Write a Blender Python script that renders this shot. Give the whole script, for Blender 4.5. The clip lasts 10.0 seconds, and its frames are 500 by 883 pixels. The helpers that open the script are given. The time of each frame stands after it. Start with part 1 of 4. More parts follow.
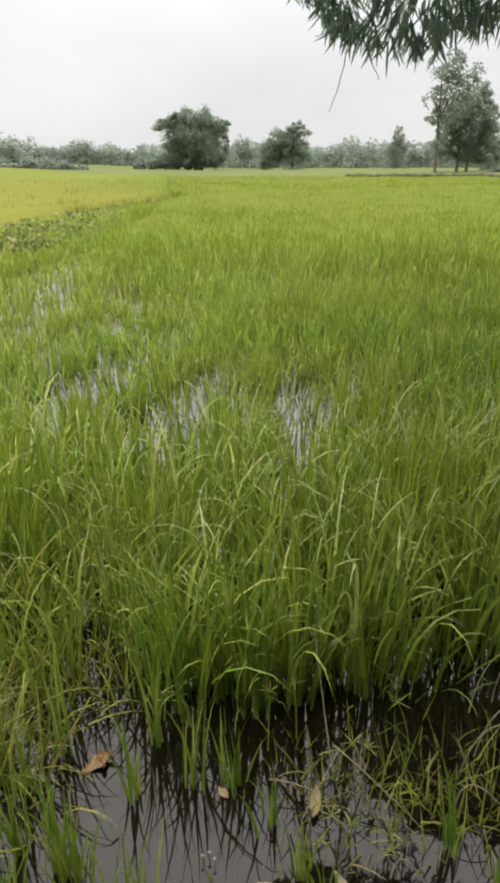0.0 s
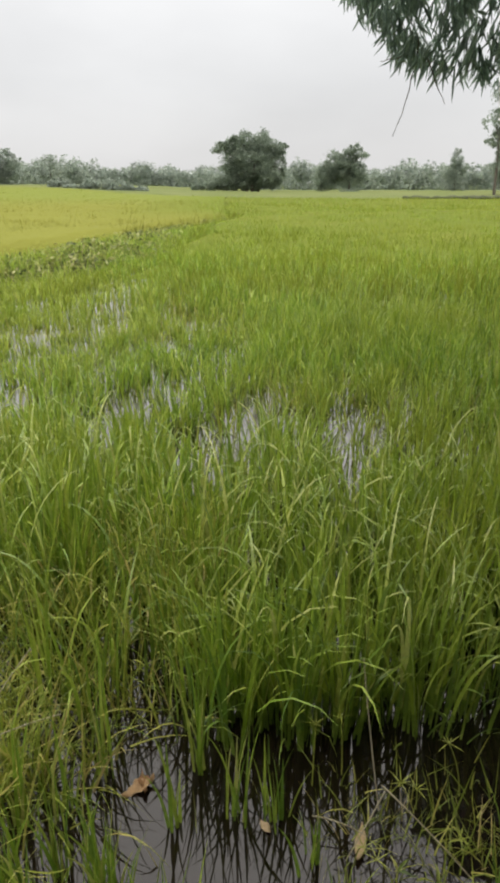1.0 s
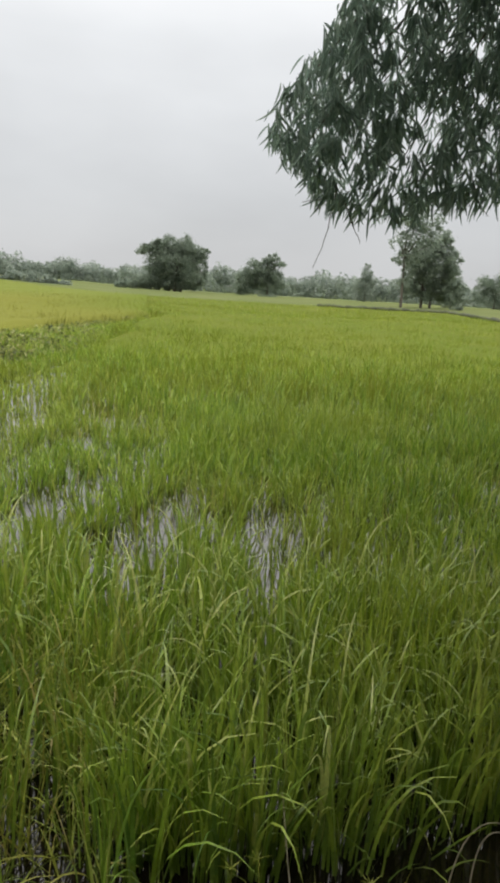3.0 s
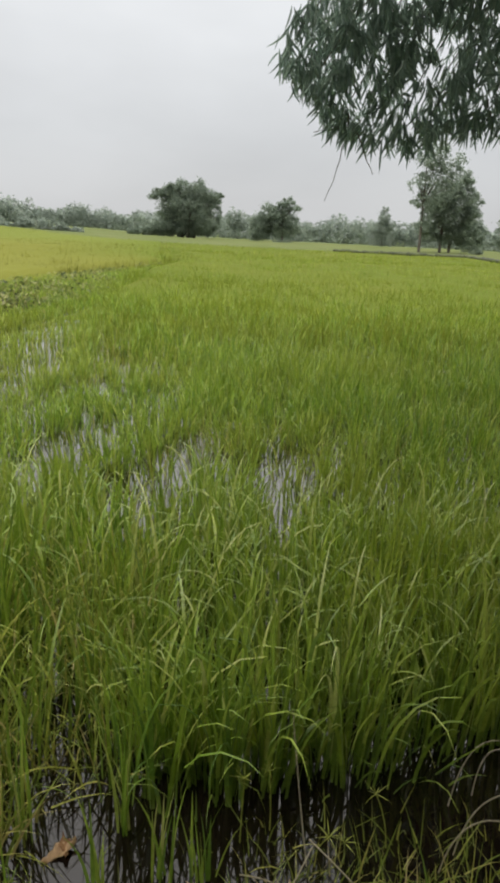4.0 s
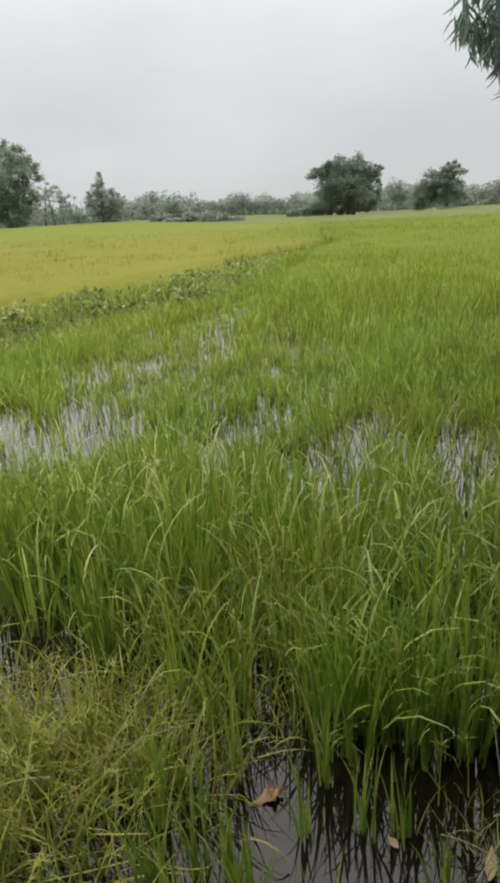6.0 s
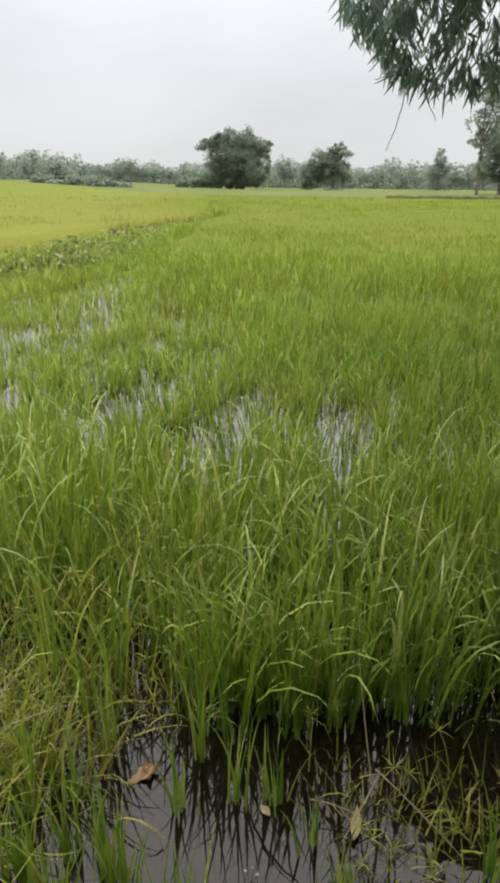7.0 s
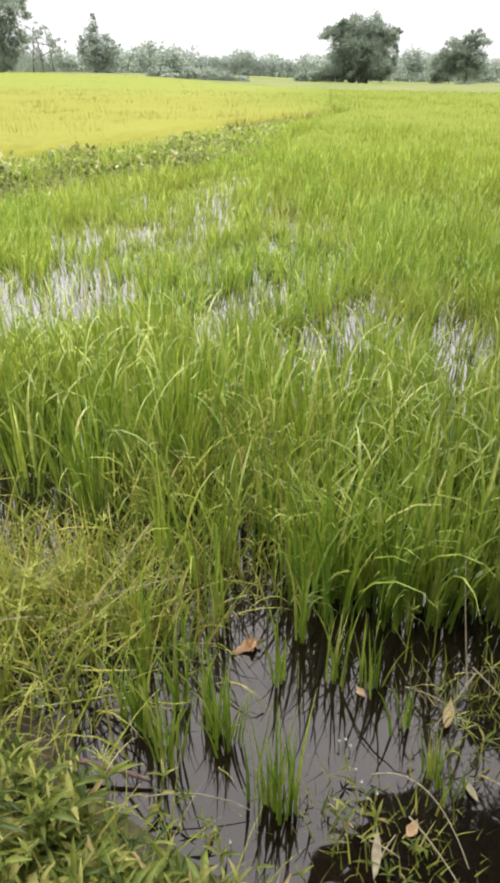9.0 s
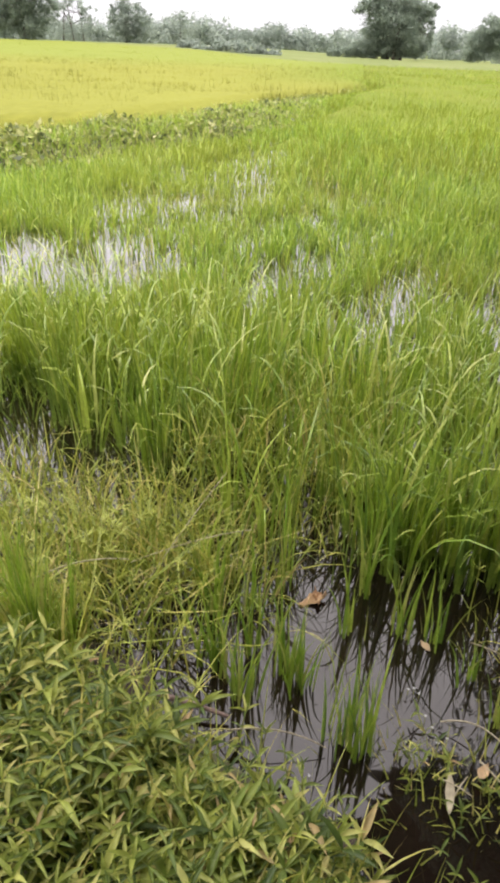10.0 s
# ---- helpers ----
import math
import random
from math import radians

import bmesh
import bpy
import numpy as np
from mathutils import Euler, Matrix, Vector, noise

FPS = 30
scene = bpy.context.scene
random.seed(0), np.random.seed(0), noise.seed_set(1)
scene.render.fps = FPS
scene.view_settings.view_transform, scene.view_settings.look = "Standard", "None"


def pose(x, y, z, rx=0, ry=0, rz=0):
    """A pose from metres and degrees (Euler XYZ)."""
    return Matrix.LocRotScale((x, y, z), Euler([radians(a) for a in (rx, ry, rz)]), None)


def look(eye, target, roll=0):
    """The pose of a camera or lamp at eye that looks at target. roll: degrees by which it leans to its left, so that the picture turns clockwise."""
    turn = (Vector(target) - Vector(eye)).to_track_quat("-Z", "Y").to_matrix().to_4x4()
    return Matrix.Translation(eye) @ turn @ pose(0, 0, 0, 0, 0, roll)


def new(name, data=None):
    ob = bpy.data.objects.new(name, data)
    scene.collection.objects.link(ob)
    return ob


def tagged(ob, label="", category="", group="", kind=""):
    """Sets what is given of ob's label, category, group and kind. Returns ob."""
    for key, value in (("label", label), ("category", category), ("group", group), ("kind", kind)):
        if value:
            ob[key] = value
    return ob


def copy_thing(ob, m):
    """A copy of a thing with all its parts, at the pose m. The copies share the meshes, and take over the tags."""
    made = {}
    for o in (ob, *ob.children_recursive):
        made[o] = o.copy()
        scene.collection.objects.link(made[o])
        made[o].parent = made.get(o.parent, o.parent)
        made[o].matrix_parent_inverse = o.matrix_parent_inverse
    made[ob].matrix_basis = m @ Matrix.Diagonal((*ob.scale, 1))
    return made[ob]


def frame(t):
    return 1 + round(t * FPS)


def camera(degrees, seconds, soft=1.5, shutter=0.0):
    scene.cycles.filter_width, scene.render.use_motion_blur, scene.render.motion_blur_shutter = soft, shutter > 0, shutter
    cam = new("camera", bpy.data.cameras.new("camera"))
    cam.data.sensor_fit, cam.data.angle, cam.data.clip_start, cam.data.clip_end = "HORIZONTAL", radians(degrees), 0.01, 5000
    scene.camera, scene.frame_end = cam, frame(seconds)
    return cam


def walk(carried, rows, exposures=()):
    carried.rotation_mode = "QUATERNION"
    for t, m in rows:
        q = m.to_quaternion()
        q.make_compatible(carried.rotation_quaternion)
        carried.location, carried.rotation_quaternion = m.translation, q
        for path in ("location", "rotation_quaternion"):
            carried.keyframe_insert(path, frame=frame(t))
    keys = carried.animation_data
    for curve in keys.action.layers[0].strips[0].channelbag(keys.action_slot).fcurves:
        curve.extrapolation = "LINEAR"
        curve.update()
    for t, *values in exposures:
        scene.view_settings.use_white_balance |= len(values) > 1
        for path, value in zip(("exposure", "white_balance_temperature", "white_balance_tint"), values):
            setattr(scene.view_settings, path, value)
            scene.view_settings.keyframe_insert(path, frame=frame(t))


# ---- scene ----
cam = camera(40.0, 10.0, soft=3.6)
PATH = [
    (0, (0.103, 0.068, 1.556), (-0.061, 1.914, 0.804), -0.2),
    (0.5, (0.098, 0.081, 1.549), (-0.111, 1.921, 0.793), -0.0),
    (1, (0.087, 0.091, 1.563), (-0.219, 1.939, 0.862), 0.0),
    (1.5, (0.064, 0.132, 1.603), (-0.175, 2.054, 1.105), 1.9),
    (2, (0.096, 0.131, 1.616), (0.115, 2.081, 1.169), 2.5),
    (2.5, (0.078, 0.113, 1.617), (0.032, 2.065, 1.186), 3.4),
    (2.7, (0.062, 0.117, 1.627), (-0.006, 2.069, 1.196), 3.8),
    (3.8, (0.094, 0.091, 1.597), (-0.022, 2.016, 1.07), 1.7),
    (4, (0.084, 0.075, 1.589), (-0.032, 1.986, 1.011), 2.8),
    (4.5, (0.057, 0.031, 1.566), (-0.364, 1.89, 0.959), -2.1),
    (5, (0.016, 0.027, 1.565), (-0.607, 1.814, 0.917), -5.0),
    (5.2, (0.027, 0.014, 1.571), (-0.633, 1.789, 0.928), -5.2),
    (6.3, (0.038, -0.019, 1.608), (-0.462, 1.814, 0.983), -1.9),
    (6.5, (0.037, -0.004, 1.604), (-0.381, 1.848, 0.976), -1.0),
    (7, (0.052, 0.01, 1.603), (-0.207, 1.863, 0.896), 0.6),
    (7.5, (0.095, 0.022, 1.569), (0.024, 1.828, 0.713), 1.8),
    (8, (0.115, -0.001, 1.584), (0.003, 1.784, 0.689), -1.5),
    (8.5, (0.041, -0.017, 1.569), (-0.246, 1.739, 0.655), 2.2),
    (9, (0.01, -0.032, 1.559), (-0.505, 1.655, 0.616), 0.5),
    (9.5, (-0.043, -0.089, 1.537), (-0.631, 1.563, 0.574), 1.4),
    (10, (-0.134, -0.162, 1.519), (-0.684, 1.483, 0.524), 1.9),
]
walk(cam, [(t, look(eye, target, roll)) for t, eye, target, roll in PATH], exposures=[(0, 0.45, 6640, 12.5), (1, 0.3, 6640, 11.5), (1.5, 0.0, 6620, 10.5), (2.0, -0.1, 6520, 10.5), (2.5, 0.0, 6500, 10.6), (4, 0.05, 6500, 10.6), (4.5, 0.2, 6500, 10.6), (5, 0.2, 6500, 10.3), (6.5, 0.05, 6500, 10.5), (7, 0.33, 6520, 10.6), (7.5, 0.77, 6500, 12.6), (8, 1.0, 6500, 13.6), (8.5, 1.06, 6500, 13.8), (9, 1.05, 6500, 15.8), (10, 1.0, 6500, 19)])

# ---- light: bright overcast sky, faint broad sun ----
world = bpy.data.worlds.new("overcast_sky")
scene.world = world
world.use_nodes = True
wn, wl = world.node_tree.nodes, world.node_tree.links
wn.clear()
w_out = wn.new("ShaderNodeOutputWorld")
w_bg = wn.new("ShaderNodeBackground")
w_sky = wn.new("ShaderNodeTexSky")
w_sky.sky_type = "NISHITA"
w_sky.sun_disc = False
w_sky.sun_elevation, w_sky.sun_rotation = radians(77), radians(164)
w_sky.dust_density = 3.0
w_co = wn.new("ShaderNodeTexCoord")
w_sep = wn.new("ShaderNodeSeparateXYZ")
wl.new(w_co.outputs["Generated"], w_sep.inputs[0])
# cloud deck: dimmer at the horizon, brighter towards the zenith
w_ramp = wn.new("ShaderNodeValToRGB")
w_ramp.color_ramp.elements[0].position, w_ramp.color_ramp.elements[0].color = 0.0, (0.60, 0.608, 0.612, 1)
w_ramp.color_ramp.elements[1].position, w_ramp.color_ramp.elements[1].color = 1.0, (2.3, 2.3, 2.28, 1)
for p, c in ((0.12, (0.655, 0.672, 0.682)), (0.3, (0.855, 0.876, 0.888)), (0.6, (1.75, 1.75, 1.74))):
    e = w_ramp.color_ramp.elements.new(p)
    e.color = (*c, 1)
wl.new(w_sep.outputs["Z"], w_ramp.inputs[0])
w_map = wn.new("ShaderNodeMapping")
w_map.inputs["Scale"].default_value = (1.6, 1.6, 4.0)
wl.new(w_co.outputs["Generated"], w_map.inputs[0])
w_noise = wn.new("ShaderNodeTexNoise")
w_noise.inputs["Scale"].default_value, w_noise.inputs["Detail"].default_value = 1.7, 4
wl.new(w_map.outputs[0], w_noise.inputs["Vector"])
w_cr = wn.new("ShaderNodeMapRange")
w_cr.inputs["From Min"].default_value, w_cr.inputs["From Max"].default_value = 0.3, 0.7
w_cr.inputs["To Min"].default_value, w_cr.inputs["To Max"].default_value = 0.93, 1.07
wl.new(w_noise.outputs["Fac"], w_cr.inputs["Value"])
w_mul = wn.new("ShaderNodeVectorMath")
w_mul.operation = "SCALE"
wl.new(w_ramp.outputs["Color"], w_mul.inputs[0])
wl.new(w_cr.outputs["Result"], w_mul.inputs["Scale"])
w_dim = wn.new("ShaderNodeVectorMath")
w_dim.operation = "SCALE"
w_dim.inputs["Scale"].default_value = 0.10
wl.new(w_sky.outputs["Color"], w_dim.inputs[0])
w_mix = wn.new("ShaderNodeMix")
w_mix.data_type = "RGBA"
w_mix.inputs["Factor"].default_value = 0.94
wl.new(w_dim.outputs[0], w_mix.inputs["A"])
wl.new(w_mul.outputs[0], w_mix.inputs["B"])
wl.new(w_mix.outputs["Result"], w_bg.inputs["Color"])
w_bg.inputs["Strength"].default_value = 1.0
wl.new(w_bg.outputs[0], w_out.inputs["Surface"])

sun = new("sun", bpy.data.lights.new("sun", "SUN"))
sun.data.energy, sun.data.angle, sun.data.color = 1.0, radians(40), (1.0, 0.97, 0.92)
sun.matrix_world = look((4, -13, 60), (0, 0, 0))

# ---- materials ----


class Mat:
    """A node material with a few short ways to wire it."""

    def __init__(self, name):
        self.m = bpy.data.materials.new(name)
        self.m.use_nodes = True
        self.n, self.l = self.m.node_tree.nodes, self.m.node_tree.links
        self.b = self.n["Principled BSDF"]
        self.out = self.n["Material Output"]
        self.geo = self.n.new("ShaderNodeNewGeometry")

    def noise(self, scale, detail=3.0, stretch=None):
        t = self.n.new("ShaderNodeTexNoise")
        t.inputs["Scale"].default_value, t.inputs["Detail"].default_value = scale, detail
        if stretch:
            mp = self.n.new("ShaderNodeMapping")
            mp.inputs["Scale"].default_value = stretch
            self.l.new(self.geo.outputs["Position"], mp.inputs[0])
            self.l.new(mp.outputs[0], t.inputs["Vector"])
        else:
            self.l.new(self.geo.outputs["Position"], t.inputs["Vector"])
        return t.outputs["Fac"]

    def ramp(self, fac, stops):
        r = self.n.new("ShaderNodeValToRGB")
        el = r.color_ramp.elements
        el[0].position, el[0].color = stops[0][0], (*stops[0][1], 1)
        el[1].position, el[1].color = stops[-1][0], (*stops[-1][1], 1)
        for p, c in stops[1:-1]:
            el.new(p).color = (*c, 1)
        self.l.new(fac, r.inputs[0])
        return r.outputs["Color"]

    def mix(self, fac, a, b, kind="MIX"):
        x = self.n.new("ShaderNodeMix")
        x.data_type, x.blend_type = "RGBA", kind
        for sock, v in ((x.inputs["Factor"], fac), (x.inputs["A"], a), (x.inputs["B"], b)):
            if hasattr(v, "is_linked"):
                self.l.new(v, sock)
            else:
                sock.default_value = v if isinstance(v, (int, float)) else (*v, 1)
        return x.outputs["Result"]

    def span(self, fac, lo, hi, a=0.0, b=1.0):
        r = self.n.new("ShaderNodeMapRange")
        for k, v in (("From Min", lo), ("From Max", hi), ("To Min", a), ("To Max", b)):
            r.inputs[k].default_value = v
        self.l.new(fac, r.inputs["Value"])
        return r.outputs["Result"]

    def bump(self, fac, strength, distance):
        b = self.n.new("ShaderNodeBump")
        b.inputs["Strength"].default_value, b.inputs["Distance"].default_value = strength, distance
        self.l.new(fac, b.inputs["Height"])
        self.l.new(b.outputs[0], self.b.inputs["Normal"])

    def done(self, color, rough, spec=0.5):
        if hasattr(color, "is_linked"):
            self.l.new(color, self.b.inputs["Base Color"])
        else:
            self.b.inputs["Base Color"].default_value = (*color, 1)
        if hasattr(rough, "is_linked"):
            self.l.new(rough, self.b.inputs["Roughness"])
        else:
            self.b.inputs["Roughness"].default_value = rough
        self.b.inputs["Specular IOR Level"].default_value = spec
        return self

    def leafy(self, color, share):
        """Thin leaf: part of the light passes through."""
        tr = self.n.new("ShaderNodeBsdfTranslucent")
        mx = self.n.new("ShaderNodeMixShader")
        mx.inputs[0].default_value = share
        if hasattr(color, "is_linked"):
            self.l.new(color, tr.inputs["Color"])
        else:
            tr.inputs["Color"].default_value = (*color, 1)
        self.l.new(self.b.outputs[0], mx.inputs[1])
        self.l.new(tr.outputs[0], mx.inputs[2])
        self.l.new(mx.outputs[0], self.out.inputs["Surface"])
        return self.m


def leaf_material(name, stops, patch=None, patch_scale=0.5, share=0.35, rough=0.45, by="island", grain=60.0, spec=0.35):
    """Leaf colour by blade, drifting over the ground in patches, with a fine grain."""
    k = Mat(name)
    if by == "island":
        rnd = k.geo.outputs["Random Per Island"]
    else:
        rnd = k.n.new("ShaderNodeObjectInfo").outputs["Random"]
    col = k.ramp(rnd, stops)
    if patch:
        f = k.span(k.noise(patch_scale, 4.0), 0.42, 0.66)
        col = k.mix(f, col, k.mix(0.6, col, patch))
    g = k.span(k.noise(grain, 2.0), 0.3, 0.7, 0.82, 1.15)
    gg = k.n.new("ShaderNodeVectorMath")
    gg.operation = "SCALE"
    k.l.new(col, gg.inputs[0])
    k.l.new(g, gg.inputs["Scale"])
    col = gg.outputs[0]
    k.done(col, rough, spec)
    return k.leafy(col, share)


RICE_STOPS = [(0.0, (0.11, 0.205, 0.024)), (0.3, (0.20, 0.33, 0.032)), (0.65, (0.31, 0.44, 0.045)), (0.88, (0.43, 0.52, 0.07)), (1.0, (0.47, 0.50, 0.11))]
RICE = leaf_material("rice_leaf", RICE_STOPS,
                     patch=(0.35, 0.385, 0.05), patch_scale=0.35, share=0.25, rough=0.36, spec=0.5)
RICE_FAR = leaf_material("rice_leaf_far", [(0.0, (0.155, 0.207, 0.024)), (0.5, (0.20, 0.255, 0.029)), (1.0, (0.25, 0.29, 0.04))],
                         patch=(0.255, 0.28, 0.034), patch_scale=0.12, grain=3.0, rough=0.6, spec=0.1)
RICE_RIPE = leaf_material("rice_leaf_ripening", [(0.0, (0.165, 0.178, 0.032)), (0.5, (0.19, 0.198, 0.036)), (1.0, (0.215, 0.216, 0.045))],
                          patch=(0.27, 0.245, 0.034), patch_scale=0.1, grain=3.0, rough=0.6, spec=0.1)
# somewhat darker than the blades above
RICE_STEM = leaf_material("lower_rice_stem", [(0.0, (0.10, 0.17, 0.024)), (0.5, (0.19, 0.29, 0.036)), (1.0, (0.30, 0.36, 0.06))], share=0.25, rough=0.5)
SEDGE = leaf_material("sedge_leaf", [(0.0, (0.15, 0.20, 0.028)), (0.4, (0.27, 0.33, 0.045)), (0.75, (0.40, 0.41, 0.07)), (0.93, (0.52, 0.46, 0.12)), (1.0, (0.50, 0.39, 0.17))], share=0.25, rough=0.4)
SEDGE_ONE = leaf_material("sedge_blade", [(0.0, (0.15, 0.20, 0.028)), (0.4, (0.27, 0.33, 0.045)), (0.75, (0.40, 0.41, 0.07)), (0.93, (0.52, 0.46, 0.12)), (1.0, (0.50, 0.39, 0.17))], share=0.25, rough=0.4, by="object")
STRAW = leaf_material("dry_straw", [(0.0, (0.30, 0.25, 0.15)), (1.0, (0.50, 0.44, 0.30))], share=0.15, rough=0.6)
WEED_STOPS = [(0.0, (0.06, 0.10, 0.022)), (0.4, (0.16, 0.215, 0.036)), (0.75, (0.32, 0.36, 0.07)), (0.95, (0.50, 0.49, 0.15)), (1.0, (0.42, 0.27, 0.14))]
WEED = leaf_material("weed_leaf", WEED_STOPS, share=0.3, rough=0.4)
WEED_ONE = leaf_material("weed_leaf_single", WEED_STOPS, share=0.3, rough=0.4, by="object")
EDGE_STOPS = [(0.0, (0.09, 0.185, 0.026)), (0.3, (0.20, 0.32, 0.036)), (0.65, (0.32, 0.445, 0.05)), (0.88, (0.46, 0.555, 0.085)), (1.0, (0.51, 0.54, 0.14))]
RICE_ONE_MIX = leaf_material("rice_blade", EDGE_STOPS,
                             patch=(0.30, 0.34, 0.055), patch_scale=0.35, share=0.25, rough=0.36, spec=0.5, by="object")
RICE_ONE = leaf_material("rice_leaf_single", [(0.0, (0.12, 0.22, 0.028)), (0.35, (0.24, 0.37, 0.04)), (0.75, (0.37, 0.47, 0.065)), (1.0, (0.48, 0.48, 0.14))], by="object")
BUND_WEED = leaf_material("bund_weed_leaf", [(0.0, (0.08, 0.10, 0.04)), (0.35, (0.19, 0.22, 0.06)), (0.75, (0.34, 0.36, 0.10)), (1.0, (0.46, 0.44, 0.2))], share=0.35, grain=8.0)
# paler than bamboo leaves are: haze and sky glare put into the colour
HAZY_BAMBOO_STOPS = [(0.0, (0.21, 0.29, 0.23)), (0.6, (0.30, 0.39, 0.31)), (1.0, (0.38, 0.46, 0.36))]
BAMBOO_STUFF = leaf_material("bamboo_foliage", HAZY_BAMBOO_STOPS, share=0.68, rough=0.42, spec=0.5)
BAMBOO_LEAF = leaf_material("bamboo_leaf", HAZY_BAMBOO_STOPS, share=0.68, rough=0.42, by="object", spec=0.5)
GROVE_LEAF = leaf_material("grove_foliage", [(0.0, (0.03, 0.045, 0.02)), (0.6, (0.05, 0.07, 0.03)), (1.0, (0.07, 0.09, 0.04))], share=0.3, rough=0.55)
RICE_PALE = leaf_material("pale_rice_leaf", [(0.0, (0.21, 0.315, 0.055)), (0.5, (0.35, 0.445, 0.085)), (1.0, (0.54, 0.56, 0.17))], share=0.25, rough=0.3, spec=0.6)
# both far foliages paled grey-green: the haze of distance is put into the colour
HAZY_TREE_LEAF = leaf_material("hazy_tree_foliage", [(0.0, (0.22, 0.27, 0.215)), (0.6, (0.29, 0.345, 0.27)), (1.0, (0.35, 0.40, 0.30))], share=0.8, rough=0.9, grain=0.8, spec=0.05)
HAZY_WOOD_LEAF = leaf_material("hazy_wood_foliage", [(0.0, (0.28, 0.33, 0.285)), (0.6, (0.35, 0.40, 0.335)), (1.0, (0.41, 0.455, 0.37))], share=0.8, rough=0.9, grain=0.5, spec=0.05)
DEAD_LEAF = leaf_material("dead_leaf", [(0.0, (0.26, 0.13, 0.05)), (0.5, (0.50, 0.29, 0.13)), (1.0, (0.52, 0.38, 0.22))], share=0.2, rough=0.6, by="object", grain=90)


def bark_material(name, a, b, scale):
    k = Mat(name)
    f = k.noise(scale, 5.0, (1, 1, 0.25))
    k.bump(f, 0.6, 0.02)
    return k.done(k.ramp(f, [(0.3, a), (0.7, b)]), 0.85, 0.3).m


BARK = bark_material("tree_bark", (0.06, 0.05, 0.04), (0.16, 0.14, 0.11), 6)
CULM = bark_material("bamboo_culm", (0.10, 0.13, 0.05), (0.20, 0.21, 0.09), 14)
TWIG = bark_material("bamboo_twig", (0.09, 0.08, 0.06), (0.20, 0.17, 0.12), 60)
STICK = bark_material("wet_stick", (0.09, 0.06, 0.05), (0.24, 0.17, 0.14), 40)


def ground_material():
    k = Mat("mud_and_grass_ground")
    f1 = k.noise(1.2, 5.0)
    f2 = k.noise(26.0, 5.0)
    mud = k.ramp(f2, [(0.3, (0.035, 0.026, 0.02)), (0.7, (0.09, 0.07, 0.05))])
    grass = k.ramp(f2, [(0.3, (0.10, 0.13, 0.03)), (0.7, (0.24, 0.30, 0.06))])
    sp = k.n.new("ShaderNodeSeparateXYZ")
    k.l.new(k.geo.outputs["Position"], sp.inputs[0])
    far = k.span(sp.outputs["Y"], 14.0, 30.0)
    col = k.mix(far, k.mix(k.span(f1, 0.45, 0.6, 0.0, 0.35), mud, grass), grass)
    k.bump(f2, 0.6, 0.02)
    return k.done(col, 0.85, 0.3).m


def water_material():
    """Opaque muddy water; the mirror gloss grows quickly towards grazing views."""
    k = Mat("muddy_paddy_water")
    f = k.noise(2.2, 3.0)
    fine = k.noise(7.0, 2.0)
    k.bump(fine, 0.04, 0.02)
    k.done(k.ramp(f, [(0.35, (0.006, 0.0038, 0.0026)), (0.65, (0.012, 0.0078, 0.005))]), 0.6, 0.0)
    gl = k.n.new("ShaderNodeBsdfGlossy")
    gl.inputs["Roughness"].default_value = 0.02
    gl.inputs["Color"].default_value = (0.98, 0.95, 0.91, 1)
    k.l.new(k.b.inputs["Normal"].links[0].from_socket, gl.inputs["Normal"])
    lw = k.n.new("ShaderNodeLayerWeight")
    lw.inputs["Blend"].default_value = 0.5
    rp = k.ramp(lw.outputs["Facing"], [(0.0, (0.034,) * 3), (0.26, (0.051,) * 3), (0.45, (0.108,) * 3), (0.69, (0.38,) * 3), (0.9, (0.8,) * 3)])
    mx = k.n.new("ShaderNodeMixShader")
    k.l.new(rp, mx.inputs[0])
    k.l.new(k.b.outputs[0], mx.inputs[1])
    k.l.new(gl.outputs[0], mx.inputs[2])
    k.l.new(mx.outputs[0], k.out.inputs["Surface"])
    return k.m


def canopy_material(name, a, b, c, far=None):
    k = Mat(name)
    f1 = k.noise(0.14, 4.0)
    f2 = k.noise(5.0, 6.0, (1.4, 0.5, 1.0))
    col = k.mix(k.span(f1, 0.4, 0.65), k.ramp(f2, [(0.3, a), (0.7, b)]), c)
    if far:
        # greener towards the far end of the field
        sp = k.n.new("ShaderNodeSeparateXYZ")
        k.l.new(k.geo.outputs["Position"], sp.inputs[0])
        col = k.mix(k.span(sp.outputs["Y"], 38.0, 62.0), col, far)
        # and towards the seam with the green field
        seam = k.n.new("ShaderNodeMath")
        seam.operation = "MULTIPLY_ADD"
        k.l.new(sp.outputs["Y"], seam.inputs[0])
        seam.inputs[1].default_value = 0.19
        k.l.new(sp.outputs["X"], seam.inputs[2])
        both = k.n.new("ShaderNodeMath")
        both.operation = "MULTIPLY"
        k.l.new(k.span(seam.outputs[0], -7.0, 0.0), both.inputs[0])
        k.l.new(k.span(sp.outputs["Y"], 24.0, 36.0), both.inputs[1])
        col = k.mix(both.outputs[0], col, (0.12, 0.155, 0.02))
    k.bump(f2, 0.6, 0.10)
    return k.done(col, 0.9, 0.05).m


GROUND = ground_material()
WATER = water_material()
CANOPY = canopy_material("rice_canopy", (0.092, 0.122, 0.015), (0.132, 0.166, 0.022), (0.137, 0.155, 0.023))
CANOPY_RIPE = canopy_material("ripening_rice_canopy", (0.145, 0.15, 0.026), (0.19, 0.192, 0.034), (0.18, 0.185, 0.034), (0.16, 0.185, 0.035))
FIELD_PALE = canopy_material("pale_far_grass", (0.105, 0.13, 0.042), (0.14, 0.168, 0.055), (0.155, 0.172, 0.065))

